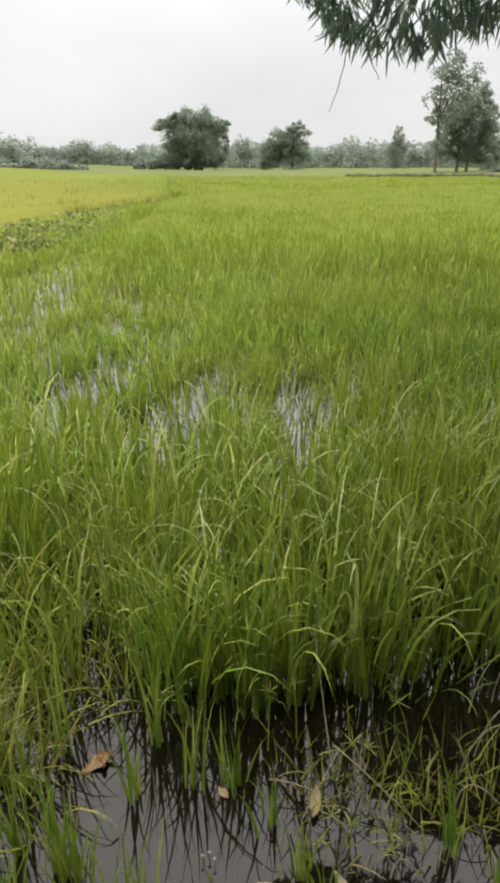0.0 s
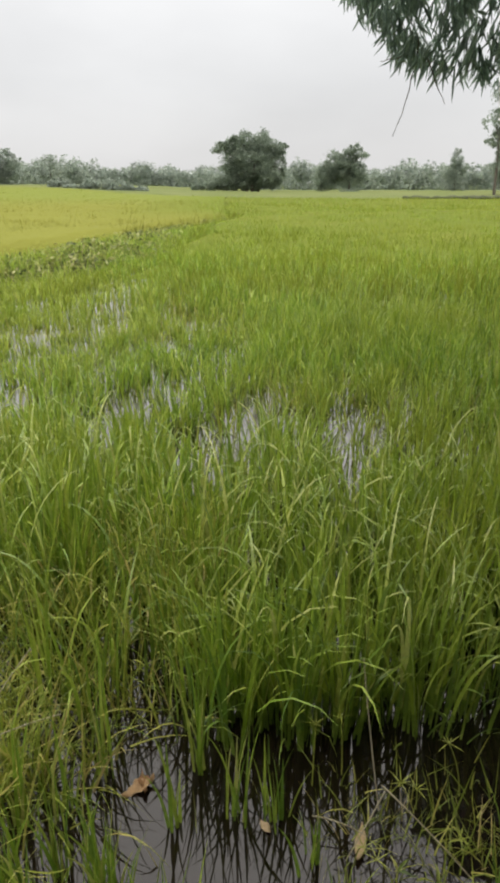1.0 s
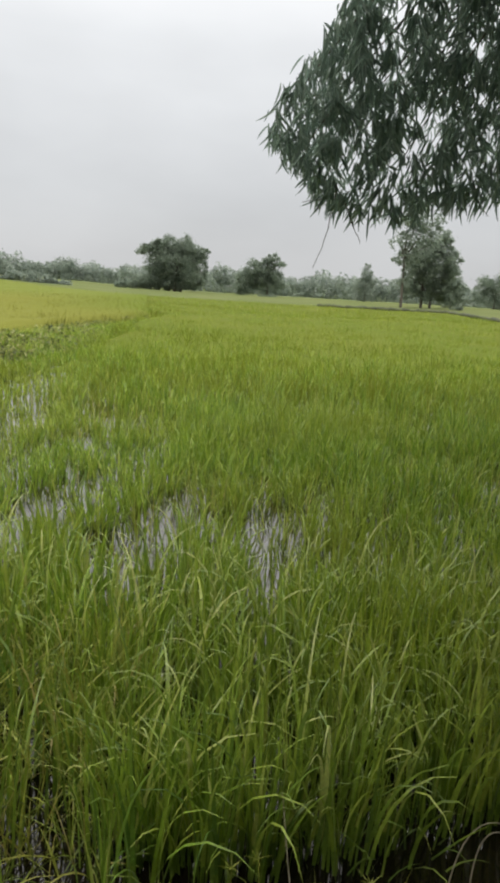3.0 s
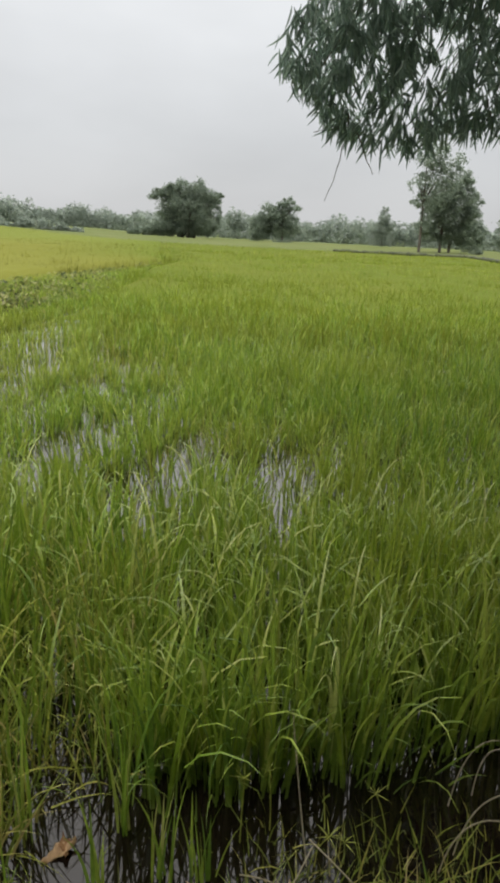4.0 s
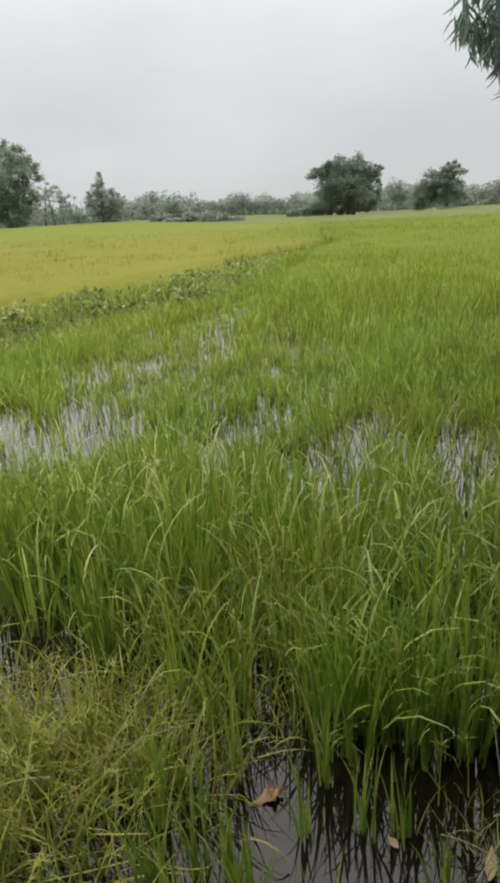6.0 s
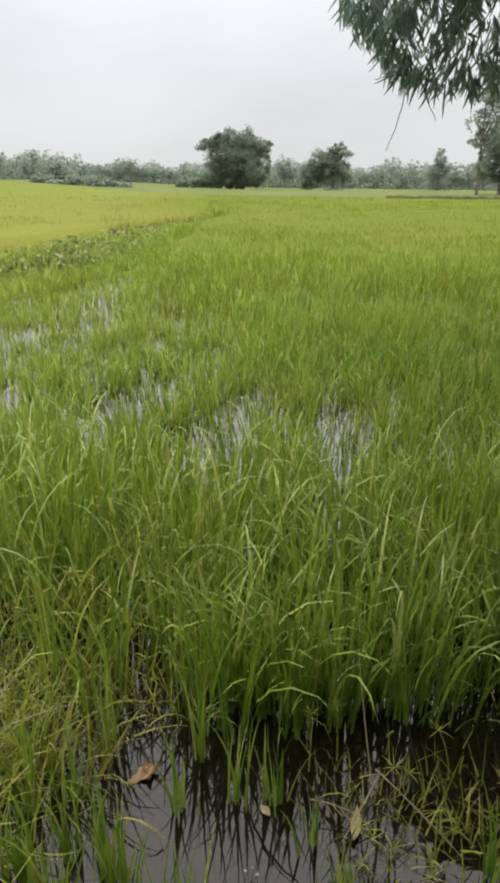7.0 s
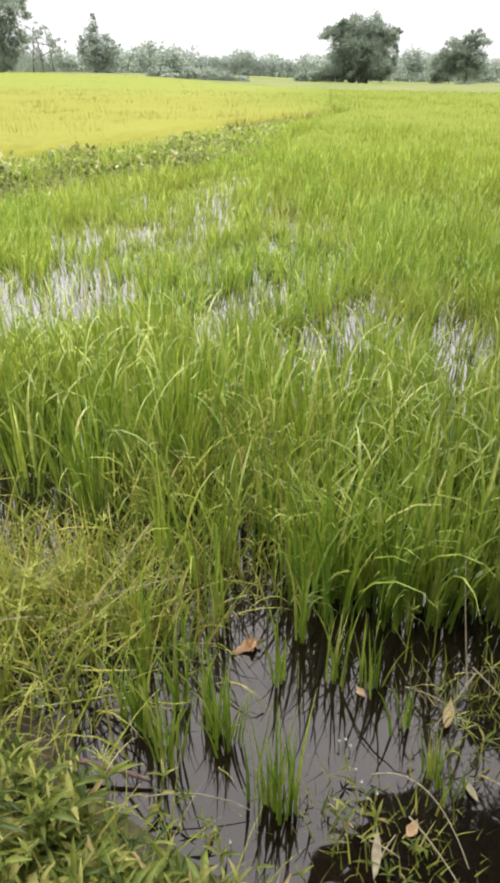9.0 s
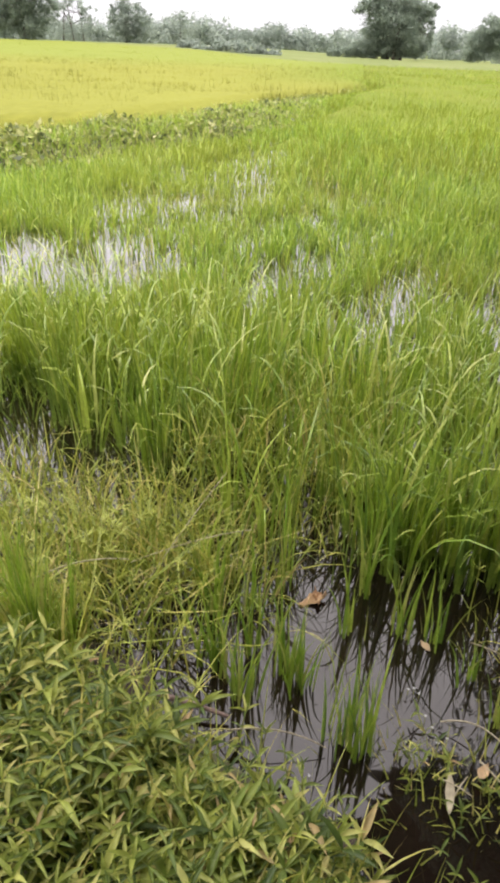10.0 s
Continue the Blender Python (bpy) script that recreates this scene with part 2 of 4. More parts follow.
# ---- building helpers ----
rng = np.random.default_rng(7)


def put_mesh(name, verts, quads, mat, parent=None, smooth=True, tris=None, foot=None):
    """One mesh object from arrays of corners and faces."""
    me = bpy.data.meshes.new(name)
    verts = np.asarray(verts, dtype=np.float32).reshape(-1, 3)
    loops, starts, pos = [], [], 0
    for f, k in ((quads, 4), (tris, 3)):
        if f is not None and len(f):
            f = np.asarray(f, dtype=np.int32).reshape(-1, k)
            loops.append(f.ravel())
            starts.append(pos + np.arange(len(f), dtype=np.int32) * k)
            pos += f.size
    loops, starts = np.concatenate(loops), np.concatenate(starts)
    me.vertices.add(len(verts))
    me.vertices.foreach_set("co", verts.ravel())
    me.loops.add(len(loops))
    me.loops.foreach_set("vertex_index", loops)
    me.polygons.add(len(starts))
    me.polygons.foreach_set("loop_start", starts)
    if smooth:
        me.polygons.foreach_set("use_smooth", np.ones(len(starts), dtype=bool))
    me.update(calc_edges=True)
    me.materials.append(mat)
    if foot is not None:
        me.materials.append(foot[0])
        me.polygons.foreach_set("material_index", np.asarray(foot[1], dtype=np.int32))
    ob = new(name, me)
    ob.parent = parent
    return ob


def part(name, bm, mat, parent, label=""):
    """A bmesh as one mesh object under a thing."""
    me = bpy.data.meshes.new(name)
    bm.to_mesh(me)
    bm.free()
    me.materials.append(mat)
    ob = new(name, me)
    ob.parent = parent
    return tagged(ob, label) if label else ob


def hash2(i, j, seed):
    v = np.sin(i * 127.1 + j * 311.7 + seed * 74.7) * 43758.5453
    return v - np.floor(v)


def drift(x, y, scale, seed=0):
    """Smooth value noise over the plan, 0 to 1."""
    x, y = np.asarray(x, float) / scale, np.asarray(y, float) / scale
    i, j = np.floor(x), np.floor(y)
    u, v = x - i, y - j
    u, v = u * u * (3 - 2 * u), v * v * (3 - 2 * v)
    return (hash2(i, j, seed) * (1 - u) + hash2(i + 1, j, seed) * u) * (1 - v) + (hash2(i, j + 1, seed) * (1 - u) + hash2(i + 1, j + 1, seed) * u) * v


def blade_arrays(base, length, azimuth, lean, droop, width, seg=5, power=2.0, twist=None, belly=0.3):
    """Corners and faces of many arching blades. Angles in radians."""
    n = len(base)
    s = np.linspace(0, 1, seg + 1)
    th = lean[:, None] + droop[:, None] * s[None, :] ** power
    step = length[:, None] / seg
    mid = 0.5 * (th[:, 1:] + th[:, :-1])
    r = np.concatenate([np.zeros((n, 1)), np.cumsum(np.sin(mid) * step, 1)], 1)
    z = np.concatenate([np.zeros((n, 1)), np.cumsum(np.cos(mid) * step, 1)], 1)
    ca, sa = np.cos(azimuth)[:, None], np.sin(azimuth)[:, None]
    cx, cy, cz = base[:, 0:1] + r * ca, base[:, 1:2] + r * sa, base[:, 2:3] + z
    prof = np.where(s < belly, 0.34 + 0.66 * s / belly, np.clip((1 - s) / (1 - belly), 0, 1) ** 0.8)
    prof[-1] = 0.02
    hw = 0.5 * width[:, None] * prof[None, :]
    tw = (azimuth if twist is None else azimuth + twist)[:, None]
    wx, wy = -np.sin(tw) * hw, np.cos(tw) * hw
    v = np.stack([np.stack([cx - wx, cy - wy, cz], -1), np.stack([cx + wx, cy + wy, cz], -1)], 2)
    k = 2 * (seg + 1)
    j = np.arange(seg)
    f1 = np.stack([2 * j, 2 * j + 1, 2 * j + 3, 2 * j + 2], -1)
    f = (np.arange(n)[:, None, None] * k + f1[None]).reshape(-1, 4)
    return v.reshape(-1, 3), f


def tube_arrays(points, radii, sides=6):
    """A tapered tube along points."""
    p = np.asarray(points, float)
    d = np.gradient(p, axis=0)
    d /= np.linalg.norm(d, axis=1, keepdims=True) + 1e-9
    ref = np.array([0.31, 0.17, 0.93]) if abs(d[:, 2]).mean() < 0.8 else np.array([0.9, 0.3, 0.1])
    a = np.cross(d, ref)
    a /= np.linalg.norm(a, axis=1, keepdims=True) + 1e-9
    b = np.cross(d, a)
    ang = np.arange(sides) * 2 * math.pi / sides
    ring = p[:, None] + np.asarray(radii)[:, None, None] * (np.cos(ang)[None, :, None] * a[:, None] + np.sin(ang)[None, :, None] * b[:, None])
    m = len(p)
    i, j = np.meshgrid(np.arange(m - 1), np.arange(sides), indexing="ij")
    f = np.stack([i * sides + j, i * sides + (j + 1) % sides, (i + 1) * sides + (j + 1) % sides, (i + 1) * sides + j], -1).reshape(-1, 4)
    return ring.reshape(-1, 3), f


def bezier(a, b, c, n=12):
    t = np.linspace(0, 1, n)[:, None]
    a, b, c = (np.asarray(q, float) for q in (a, b, c))
    return (1 - t) ** 2 * a + 2 * t * (1 - t) * b + t * t * c


class Pile:
    """Gathers arrays of corners and faces for one mesh."""

    def __init__(self):
        self.v, self.f, self.k = [], [], 0

    def add(self, vf):
        self.v.append(vf[0])
        self.f.append(vf[1] + self.k)
        self.k += len(vf[0])

    def make(self, name, mat, parent=None, stem=None, level=0.2):
        """stem: the material of what stands lower than level over the water."""
        v, f = np.concatenate(self.v), np.concatenate(self.f)
        return put_mesh(name, v, f, mat, parent, foot=None if stem is None else (stem, stem_faces(v, f, level)))


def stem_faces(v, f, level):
    """Which faces belong to the lower stems, by an uneven height."""
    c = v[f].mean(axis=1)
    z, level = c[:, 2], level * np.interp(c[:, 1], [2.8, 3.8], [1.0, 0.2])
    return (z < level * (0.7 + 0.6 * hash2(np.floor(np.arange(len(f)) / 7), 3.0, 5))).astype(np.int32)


# ---- the large structure: ground, water, bund ----


def smooth(a, b, v):
    t = np.clip((np.asarray(v, float) - a) / (b - a), 0, 1)
    return t * t * (3 - 2 * t)


def bund_x(y):
    """Centre line of the weedy bund between the green and the ripening field."""
    return np.interp(y, [0, 6, 10, 13, 20, 25, 30, 43, 61, 100], [-8.6, -7.3, -6.75, -5.95, -5.9, -5.9, -5.8, -5.6, -5.4, -5.3])


def ripe_x(y):
    """Edge between the green and the ripening rice."""
    return np.minimum(bund_x(y), np.interp(y, [0, 28, 33, 40, 60, 100], [0, 0, -6.3, -8.0, -12.0, -19.0]))


def land(x, y):
    """Height of the ground."""
    x, y = np.asarray(x, float), np.asarray(y, float)
    z = -0.07 + 0.03 * (drift(x, y, 0.5, 3) - 0.5)
    edge = 0.62 + 0.22 * drift(x, 0 * y, 0.7, 5) - 0.50 * smooth(-0.4, 0.3, x) + 0.30 * smooth(-0.5, -1.2, x)
    z = z + smooth(edge + 0.30, edge - 0.45, y) * (0.24 + 0.08 * drift(x, y, 0.25, 8))
    wide = 1.0 - 0.45 * smooth(24, 40, y)
    d = np.abs(x - bund_x(y)) / wide
    z = z + smooth(1.25, 0.35, d) * (0.15 + 0.12 * drift(x, y, 0.8, 6)) * (1 - 0.95 * smooth(14, 28, y)) * smooth(1.0, 3.0, y)
    far = smooth(45, 110, y)
    return z + far * (0.30 + 1.1 * smooth(-15, -65, x))


def in_field(x, y):
    """1 inside the flooded fields, 0 on the meadow past their far and right-hand banks."""
    x, y = np.asarray(x, float), np.asarray(y, float)
    end = 68 + 26 * smooth(-10, -45, x)
    return smooth(end + 0.8, end - 0.8, y) * smooth(16.0, 15.2, x)


def verge(y):
    """Half width of the bund's weedy strip."""
    return 1.15 - 1.03 * smooth(12, 30, y)


def grid_sheet(name, xs, ys, height, mat):
    gx, gy = np.meshgrid(xs, ys, indexing="ij")
    v = np.stack([gx, gy, height(gx, gy)], -1).reshape(-1, 3)
    n, m = len(xs), len(ys)
    i, j = np.meshgrid(np.arange(n - 1), np.arange(m - 1), indexing="ij")
    f = np.stack([i * m + j, (i + 1) * m + j, (i + 1) * m + j + 1, i * m + j + 1], -1).reshape(-1, 4)
    return put_mesh(name, v, f, mat)


u = np.linspace(-1, 1, 221)
ground = grid_sheet("ground", -1.5 + 8 * np.sinh(u * 6.0) / np.sinh(1.2), 4 + 9 * np.sinh((u + 0.12) * 6.2) / np.sinh(1.3), land, GROUND)
tagged(ground, "muddy brown paddy ground rising to a low weedy bank", "ground", kind="structure")
water = grid_sheet("water", np.linspace(-40, 40, 41), np.linspace(-1.5, 70, 37), lambda x, y: 0 * x, WATER)
tagged(water, "still muddy brown paddy water mirroring the grey sky", "water", kind="structure")


def canopy_sheet(name, x0, x1, y0, y1, top, mat, label, ramp=14, near=1.0):
    ys = y0 + (y1 - y0) * np.linspace(0, 1, 120) ** 1.7
    xs = np.linspace(0, 1, 150)
    gx = x0(ys)[None, :] + (x1(ys) - x0(ys))[None, :] * xs[:, None]
    gy = np.broadcast_to(ys[None, :], gx.shape)
    rise = smooth(y0, y0 + ramp, gy) * (near + (1 - near) * smooth(14, 34, gy)) * np.maximum(smooth(-0.15, 0.9, gx - x0(gy)) * smooth(-0.15, 0.9, x1(gy) - gx), smooth(24, 42, gy))
    z = land(gx, gy) + rise * (top + 0.10 * (drift(gx, gy, 1.3, 2) - 0.5) + 0.08 * (drift(gx, gy, 5, 4) - 0.5)) * in_field(gx, gy) - 0.05
    v = np.stack([gx, gy, z], -1).reshape(-1, 3)
    n, m = len(xs), len(ys)
    i, j = np.meshgrid(np.arange(n - 1), np.arange(m - 1), indexing="ij")
    f = np.stack([i * m + j, (i + 1) * m + j, (i + 1) * m + j + 1, i * m + j + 1], -1).reshape(-1, 4)
    return tagged(put_mesh(name, v, f, mat), label, "rice field", kind="stuff")


canopy_sheet("rice_field", lambda y: ripe_x(y) + verge(y) + 0.25 - 0.6 * smooth(12, 28, y), lambda y: np.minimum(8 + 0.62 * y, 16.2), 8.5, 71, 0.43, CANOPY, "dense green rice standing in a wide flat field", 8, 0.72)
canopy_sheet("ripening_rice_field", lambda y: -14 - 1.05 * y, lambda y: ripe_x(y) - verge(y) + 0.1, 5, 96, 0.51, CANOPY_RIPE, "dense yellowing rice standing in the neighbouring field", 4)


def dark_bank():
    """Low earth bank that ends the field under the far trees."""
    run = np.concatenate([bezier((3.0, 68.6, 0.42), (11, 67.2, 0.44), (15.4, 68.4, 0.44), 50), bezier((15.6, 68, 0.42), (15.9, 55, 0.36), (15.4, 41, 0.30), 40)])
    v, f = tube_arrays(run + rng.normal(0, 0.03, run.shape), 0.12 + 0.13 * rng.random(len(run)), 7)
    return tagged(put_mesh("field_bank", v, f, BUND_DARK), "low dark earth bank closing the far end of the field", "bank", kind="structure")


BUND_DARK = bark_material("dark_earth", (0.05, 0.055, 0.035), (0.12, 0.13, 0.07), 1.5)
dark_bank()

# ---- rice ----
# sparse places where open water shows between the stems: x, y, half widths, share of plants left
GAPS = [(-3.6, 4.4, 1.4, 1.0, 0.05), (-1.51, 4.6, 0.33, 1.0, 0.12), (-0.72, 4.2, 0.33, 1.05, 0.08), (-0.55, 5.3, 0.16, 0.6, 0.25), (0.01, 4.3, 0.19, 0.95, 0.12),
        (0.76, 4.5, 0.12, 0.6, 0.55), (1.28, 4.5, 0.12, 0.7, 0.35), (2.3, 5.9, 0.5, 1.2, 0.40), (-3.7, 6.7, 0.5, 0.8, 0.42), (-2.95, 7.4, 0.5, 1.0, 0.4), (-1.9, 8.2, 0.6, 0.7, 0.4), (-2.3, 6.2, 0.3, 0.6, 0.4),
        (-4.05, 7.3, 0.35, 0.6, 0.35), (-3.1, 8.6, 0.5, 0.5, 0.4), (-4.12, 14.0, 0.14, 1.7, 0.05), (-3.8, 10.8, 0.3, 1.2, 0.8), (-1.75, 1.95, 0.22, 0.14, 0.2), (-0.85, 2.5, 0.13, 0.45, 0.5), (0.55, 2.9, 0.15, 0.2, 0.5)]



def front(x):
    """Where the rice begins, as seen over the open water."""
    return np.interp(x, [-3, -1.73, -1.42, -1.1, -0.86, -0.72, -0.48, -0.26, -0.12, 0.0, 0.16, 0.4, 0.6, 0.9, 3], [1.9, 1.93, 2.02, 1.85, 1.68, 1.64, 1.72, 1.69, 1.65, 1.74, 1.78, 1.84, 1.96, 2.12, 2.3])


def stand(x, y):
    """Share of the full rice stand at a place."""
    d = np.clip(0.70 + 1.1 * drift(x, y, 0.45, 11) * drift(x, y, 1.6, 12), 0.5, 1.0)
    d = d * np.where(y < 2.2, np.interp(x, [-1.2, -0.8, -0.45, -0.1], [0.8, 0.40, 0.45, 0.85]), 1.0)
    for gx, gy, rx, ry, keep in GAPS:
        r = np.hypot((x - gx) / rx, (y - gy) / ry) + 0.45 * (drift(x, y, 0.3, 14) - 0.5) + 0.45 * (drift(x, y, 0.11, 15) - 0.45)
        d = d * (keep + (1 - keep) * smooth(0.75, 1.15, r))
    off = np.abs(x - bund_x(y))
    return in_field(x, y) * d * smooth(0.75, 1.15, off / verge(y)) * (y > front(x)) * np.where(y < 29, (x > ripe_x(y)) | (y < 6), smooth(-0.07, 0.07, (x - ripe_x(y)) / y))


def scatter(per_m2, y0, y1, left, right, share):
    """Random places in a stretch of the plan, thinned by share(x, y)."""
    n = int(per_m2 * (y1 - y0) * (right(y1) - left(y1)))
    y = y0 + (y1 - y0) * rng.random(n)
    lo, hi = left(y1), right(y1)
    x = lo + (hi - lo) * rng.random(n)
    keep = (x > left(y)) & (x < right(y)) & (rng.random(n) < share(x, y))
    return x[keep], y[keep]


def tufts(x, y, blades, height, width, seg, spread=0.045, lean=0.065, droop=0.42):
    """Blades of rice plants standing at x, y."""
    n = len(x)
    m = n * blades
    tall = height * np.interp(y, [0, 2.3, 3.0, 3.5, 5.2, 6.5, 9, 14], [1, 1.08, 0.9, 0.66, 0.60, 0.66, 0.80, 0.92]) * (0.72 + 0.42 * drift(x, y, 0.6, 21) + 0.12 * rng.random(n))
    tall = tall * (1 - 0.4 * smooth(2.6, 1.4, np.abs(x - bund_x(y))) * (y > 5) * (y < 20))
    tall = tall * (1 - 0.5 * smooth(1.3, 0.6, np.hypot((x + 3.75) / 0.6, (y - 11.0) / 2.4)))
    tall = tall * (1 - 0.36 * smooth(1.15, 0.75, np.hypot((x + 2.8) / 2.0, (y - 7.0) / 1.75)))
    tall = tall * (1 - 0.3 * smooth(-1.9, -2.5, x) * smooth(2.6, 3.0, y) * (y < 4.2))
    bx, by, tl = np.repeat(x, blades), np.repeat(y, blades), np.repeat(tall, blades)
    ox, oy = rng.normal(0, spread, m), rng.normal(0, spread, m)
    az = np.arctan2(oy, ox) + rng.normal(0, 0.7, m)
    ln = tl * (0.55 + 0.55 * rng.random(m))
    le = np.abs(rng.normal(0, lean, m)) + 0.02
    dr = np.abs(rng.normal(0, droop, m)) + (rng.random(m) < 0.22) * rng.uniform(0.9, 2.2, m)
    base = np.stack([bx + ox, by + oy, np.maximum(land(bx, by), -0.06)], -1)
    return blade_arrays(base, ln, az, le, dr, width * (0.65 + 0.6 * rng.random(m)), seg, 2.7, rng.normal(0, 0.9, m))


LEFT, RIGHT = (lambda y: -0.92 * y - 1.6), (lambda y: 0.52 * y + 1.8)
mid_rice = Pile()
x, y = scatter(72, 2.35, 4.2, LEFT, RIGHT, stand)
mid_rice.add(tufts(x, y, 12, 0.60, 0.017, 6, 0.05, 0.08, 0.5))
x, y = scatter(66, 4.2, 8.5, LEFT, RIGHT, stand)
mid_rice.add(tufts(x, y, 13, 0.58, 0.0125, 4, 0.055, 0.15, 0.85))
x, y = scatter(40, 8.5, 40, LEFT, RIGHT, lambda x, y: stand(x, y) * np.interp(y, [8.5, 12, 18, 28, 40], [1, 0.62, 0.25, 0.10, 0.0]))
mid_rice.add(tufts(x, y, 8, 0.52, 0.0165, 3, 0.09, 0.14, 0.8))
x, y = scatter(25, 8.5, 44, LEFT, RIGHT, lambda x, y: stand(x, y) * np.interp(y, [8.5, 12, 20, 28, 44], [0.3, 0.75, 0.9, 0.6, 0.1]))
blend_near = tufts(x, y, 7, 0.51, 0.021, 2, 0.12, 0.14, 0.8)
x, y = scatter(5, 24, 42, LEFT, RIGHT, lambda x, y: stand(x, y) * smooth(24, 36, y))
mid_rice.add(tufts(x, y, 8, 0.58, 0.028, 2, 0.16))
x, y = scatter(1.1, 42, 75, LEFT, RIGHT, stand)
mid_rice.add(tufts(x, y, 7, 0.60, 0.045, 2, 0.3))
x, y = scatter(60, 1.7, 3.6, LEFT, RIGHT, stand)
mid_rice.add(tufts(x, y, 14, 0.30, 0.008, 5, 0.06, 0.3, 0.9))
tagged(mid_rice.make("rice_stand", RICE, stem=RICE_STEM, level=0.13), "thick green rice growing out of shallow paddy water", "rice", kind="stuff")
far_rice = Pile()
far_rice.add(blend_near)
x, y = scatter(9, 24, 48, LEFT, RIGHT, lambda x, y: stand(x, y) * smooth(24, 40, y))
far_rice.add(tufts(x, y, 8, 0.55, 0.03, 2, 0.16))
x, y = scatter(2.4, 48, 72, LEFT, RIGHT, lambda x, y: in_field(x, y) * smooth(-0.07, 0.07, (x - ripe_x(y)) / y))
far_rice.add(tufts(x, y, 7, 0.58, 0.055, 2, 0.35))
x, y = scatter(1.8, 50, 92, lambda y: -1.05 * y - 3, lambda y: -6 + 0 * y, lambda x, y: in_field(x, y) * (1 - smooth(-0.07, 0.07, (x - ripe_x(y)) / y)))
far_rice.add(tufts(x, y, 7, 0.60, 0.05, 2, 0.3))
tagged(far_rice.make("distant_rice_stand", RICE_FAR), "bright green rice reaching far across the flat field", "rice", kind="stuff")
ripe = Pile()
ripe_at = lambda x, y: np.where(y < 29, x < ripe_x(y) - 0.9 * verge(y), 1 - smooth(-0.07, 0.07, (x - ripe_x(y)) / y))
x, y = scatter(13, 7, 24, lambda y: -1.1 * y - 3, lambda y: bund_x(24) + 1 + 0 * y, ripe_at)
ripe.add(tufts(x, y, 8, 0.60, 0.022, 2, 0.12))
x, y = scatter(4.5, 24, 54, lambda y: -1.05 * y - 3, lambda y: -3 + 0 * y, ripe_at)
ripe.add(tufts(x, y, 7, 0.60, 0.036, 2, 0.3))
tagged(ripe.make("ripening_rice_stand", RICE_RIPE), "yellowing rice behind the weedy bund", "rice", kind="stuff")

# weedy yellow grass growing through the rice
weedy = Pile()
x, y = scatter(26, 2.2, 9.5, LEFT, RIGHT, lambda x, y: smooth(0.45, 0.75, drift(x, y, 1.3, 33)) * (y > front(x) + 0.3) * stand(x, y))
weedy.add(tufts(x, y, 9, 0.50, 0.006, 5, 0.07, 0.25, 0.9))
x, y = scatter(27, 3.4, 10, LEFT, RIGHT, lambda x, y: smooth(0.7, 0.2, stand(x, y)) * (np.abs(x - bund_x(y)) > 1.3))
weedy.add(tufts(x, y, 4, 0.46, 0.0065, 4, 0.06, 0.09, 0.6))
tagged(weedy.make("weedy_grass", SEDGE), "thin yellowish grass growing through the rice", "grass", kind="stuff")

# long pale blades that arch over the stand
side = Pile()
x, y = scatter(52, 1.75, 3.6, LEFT, RIGHT, stand)
x, y = np.repeat(x, 6), np.repeat(y, 6)
n = len(x)
x, y = x + rng.normal(0, 0.035, n), y + rng.normal(0, 0.035, n)
side.add(blade_arrays(np.stack([x, y, rng.uniform(0.02, 0.40, n) * np.interp(y, [2.4, 3.6], [1, 0.7])], -1), rng.uniform(0.10, 0.26, n), rng.random(n) * 6.28, rng.uniform(0.25, 0.9, n), rng.uniform(0.2, 1.4, n), rng.uniform(0.006, 0.0105, n), 5, 1.8, rng.normal(0, 0.7, n)))
tagged(side.make("rice_side_leaves", RICE_PALE), "short crossing side leaves on the rice stems", "rice", kind="stuff")
arch = Pile()
x, y = scatter(75, 1.75, 3.7, LEFT, RIGHT, stand)
n = len(x)
arch.add(blade_arrays(np.stack([x, y, np.full(n, 0.06)], -1), rng.uniform(0.42, 0.74, n) * np.interp(y, [2.4, 3.6], [1, 0.75]), rng.random(n) * 6.28, np.abs(rng.normal(0.1, 0.1, n)), rng.uniform(1.3, 2.5, n), rng.uniform(0.010, 0.017, n), 10, 3.0, rng.normal(0, 0.5, n)))
tagged(arch.make("arching_rice_leaves", RICE_PALE), "long pale rice leaves arching over the green stand", "rice", kind="stuff")

# plants of the front row, one by one: a few kinds, set out again and again


def rice_plant(blades, height):
    root = new("rice_plant")
    tagged(root, "green rice plant rooted in shallow muddy water", "rice plant", "rice plants at the water's edge")
    for q in range(blades):
        v, f = tufts(np.array([0.0]), np.array([0.0]), 1, height, 0.0150, 8, 0.034, 0.08, 0.5)
        v[:, 2] += -0.06 - v[:, 2].min()
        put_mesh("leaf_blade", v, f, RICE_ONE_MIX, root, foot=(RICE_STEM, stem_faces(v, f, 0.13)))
    return root


kinds = [rice_plant(int(rng.integers(12, 15)), rng.uniform(0.56, 0.72)) for q in range(14)]
x, y = scatter(70, 1.6, 2.35, lambda y: -2.7 + 0 * y, lambda y: 1.7 + 0 * y, stand)
edge_x = np.arange(-0.30, 0.98, 0.11)
edge_x = edge_x + rng.normal(0, 0.02, len(edge_x))
x, y = np.append(x, edge_x), np.append(y, front(edge_x) + rng.uniform(-0.05, 0.07, len(edge_x)))
for k, (px, py) in enumerate(zip(x, y)):
    spot = pose(px, py, 0, 0, 0, rng.uniform(0, 360))
    if k < len(kinds):
        kinds[k].matrix_basis = spot
    else:
        copy_thing(kinds[k % len(kinds)], spot).scale = (1, 1, rng.uniform(0.85, 1.1))
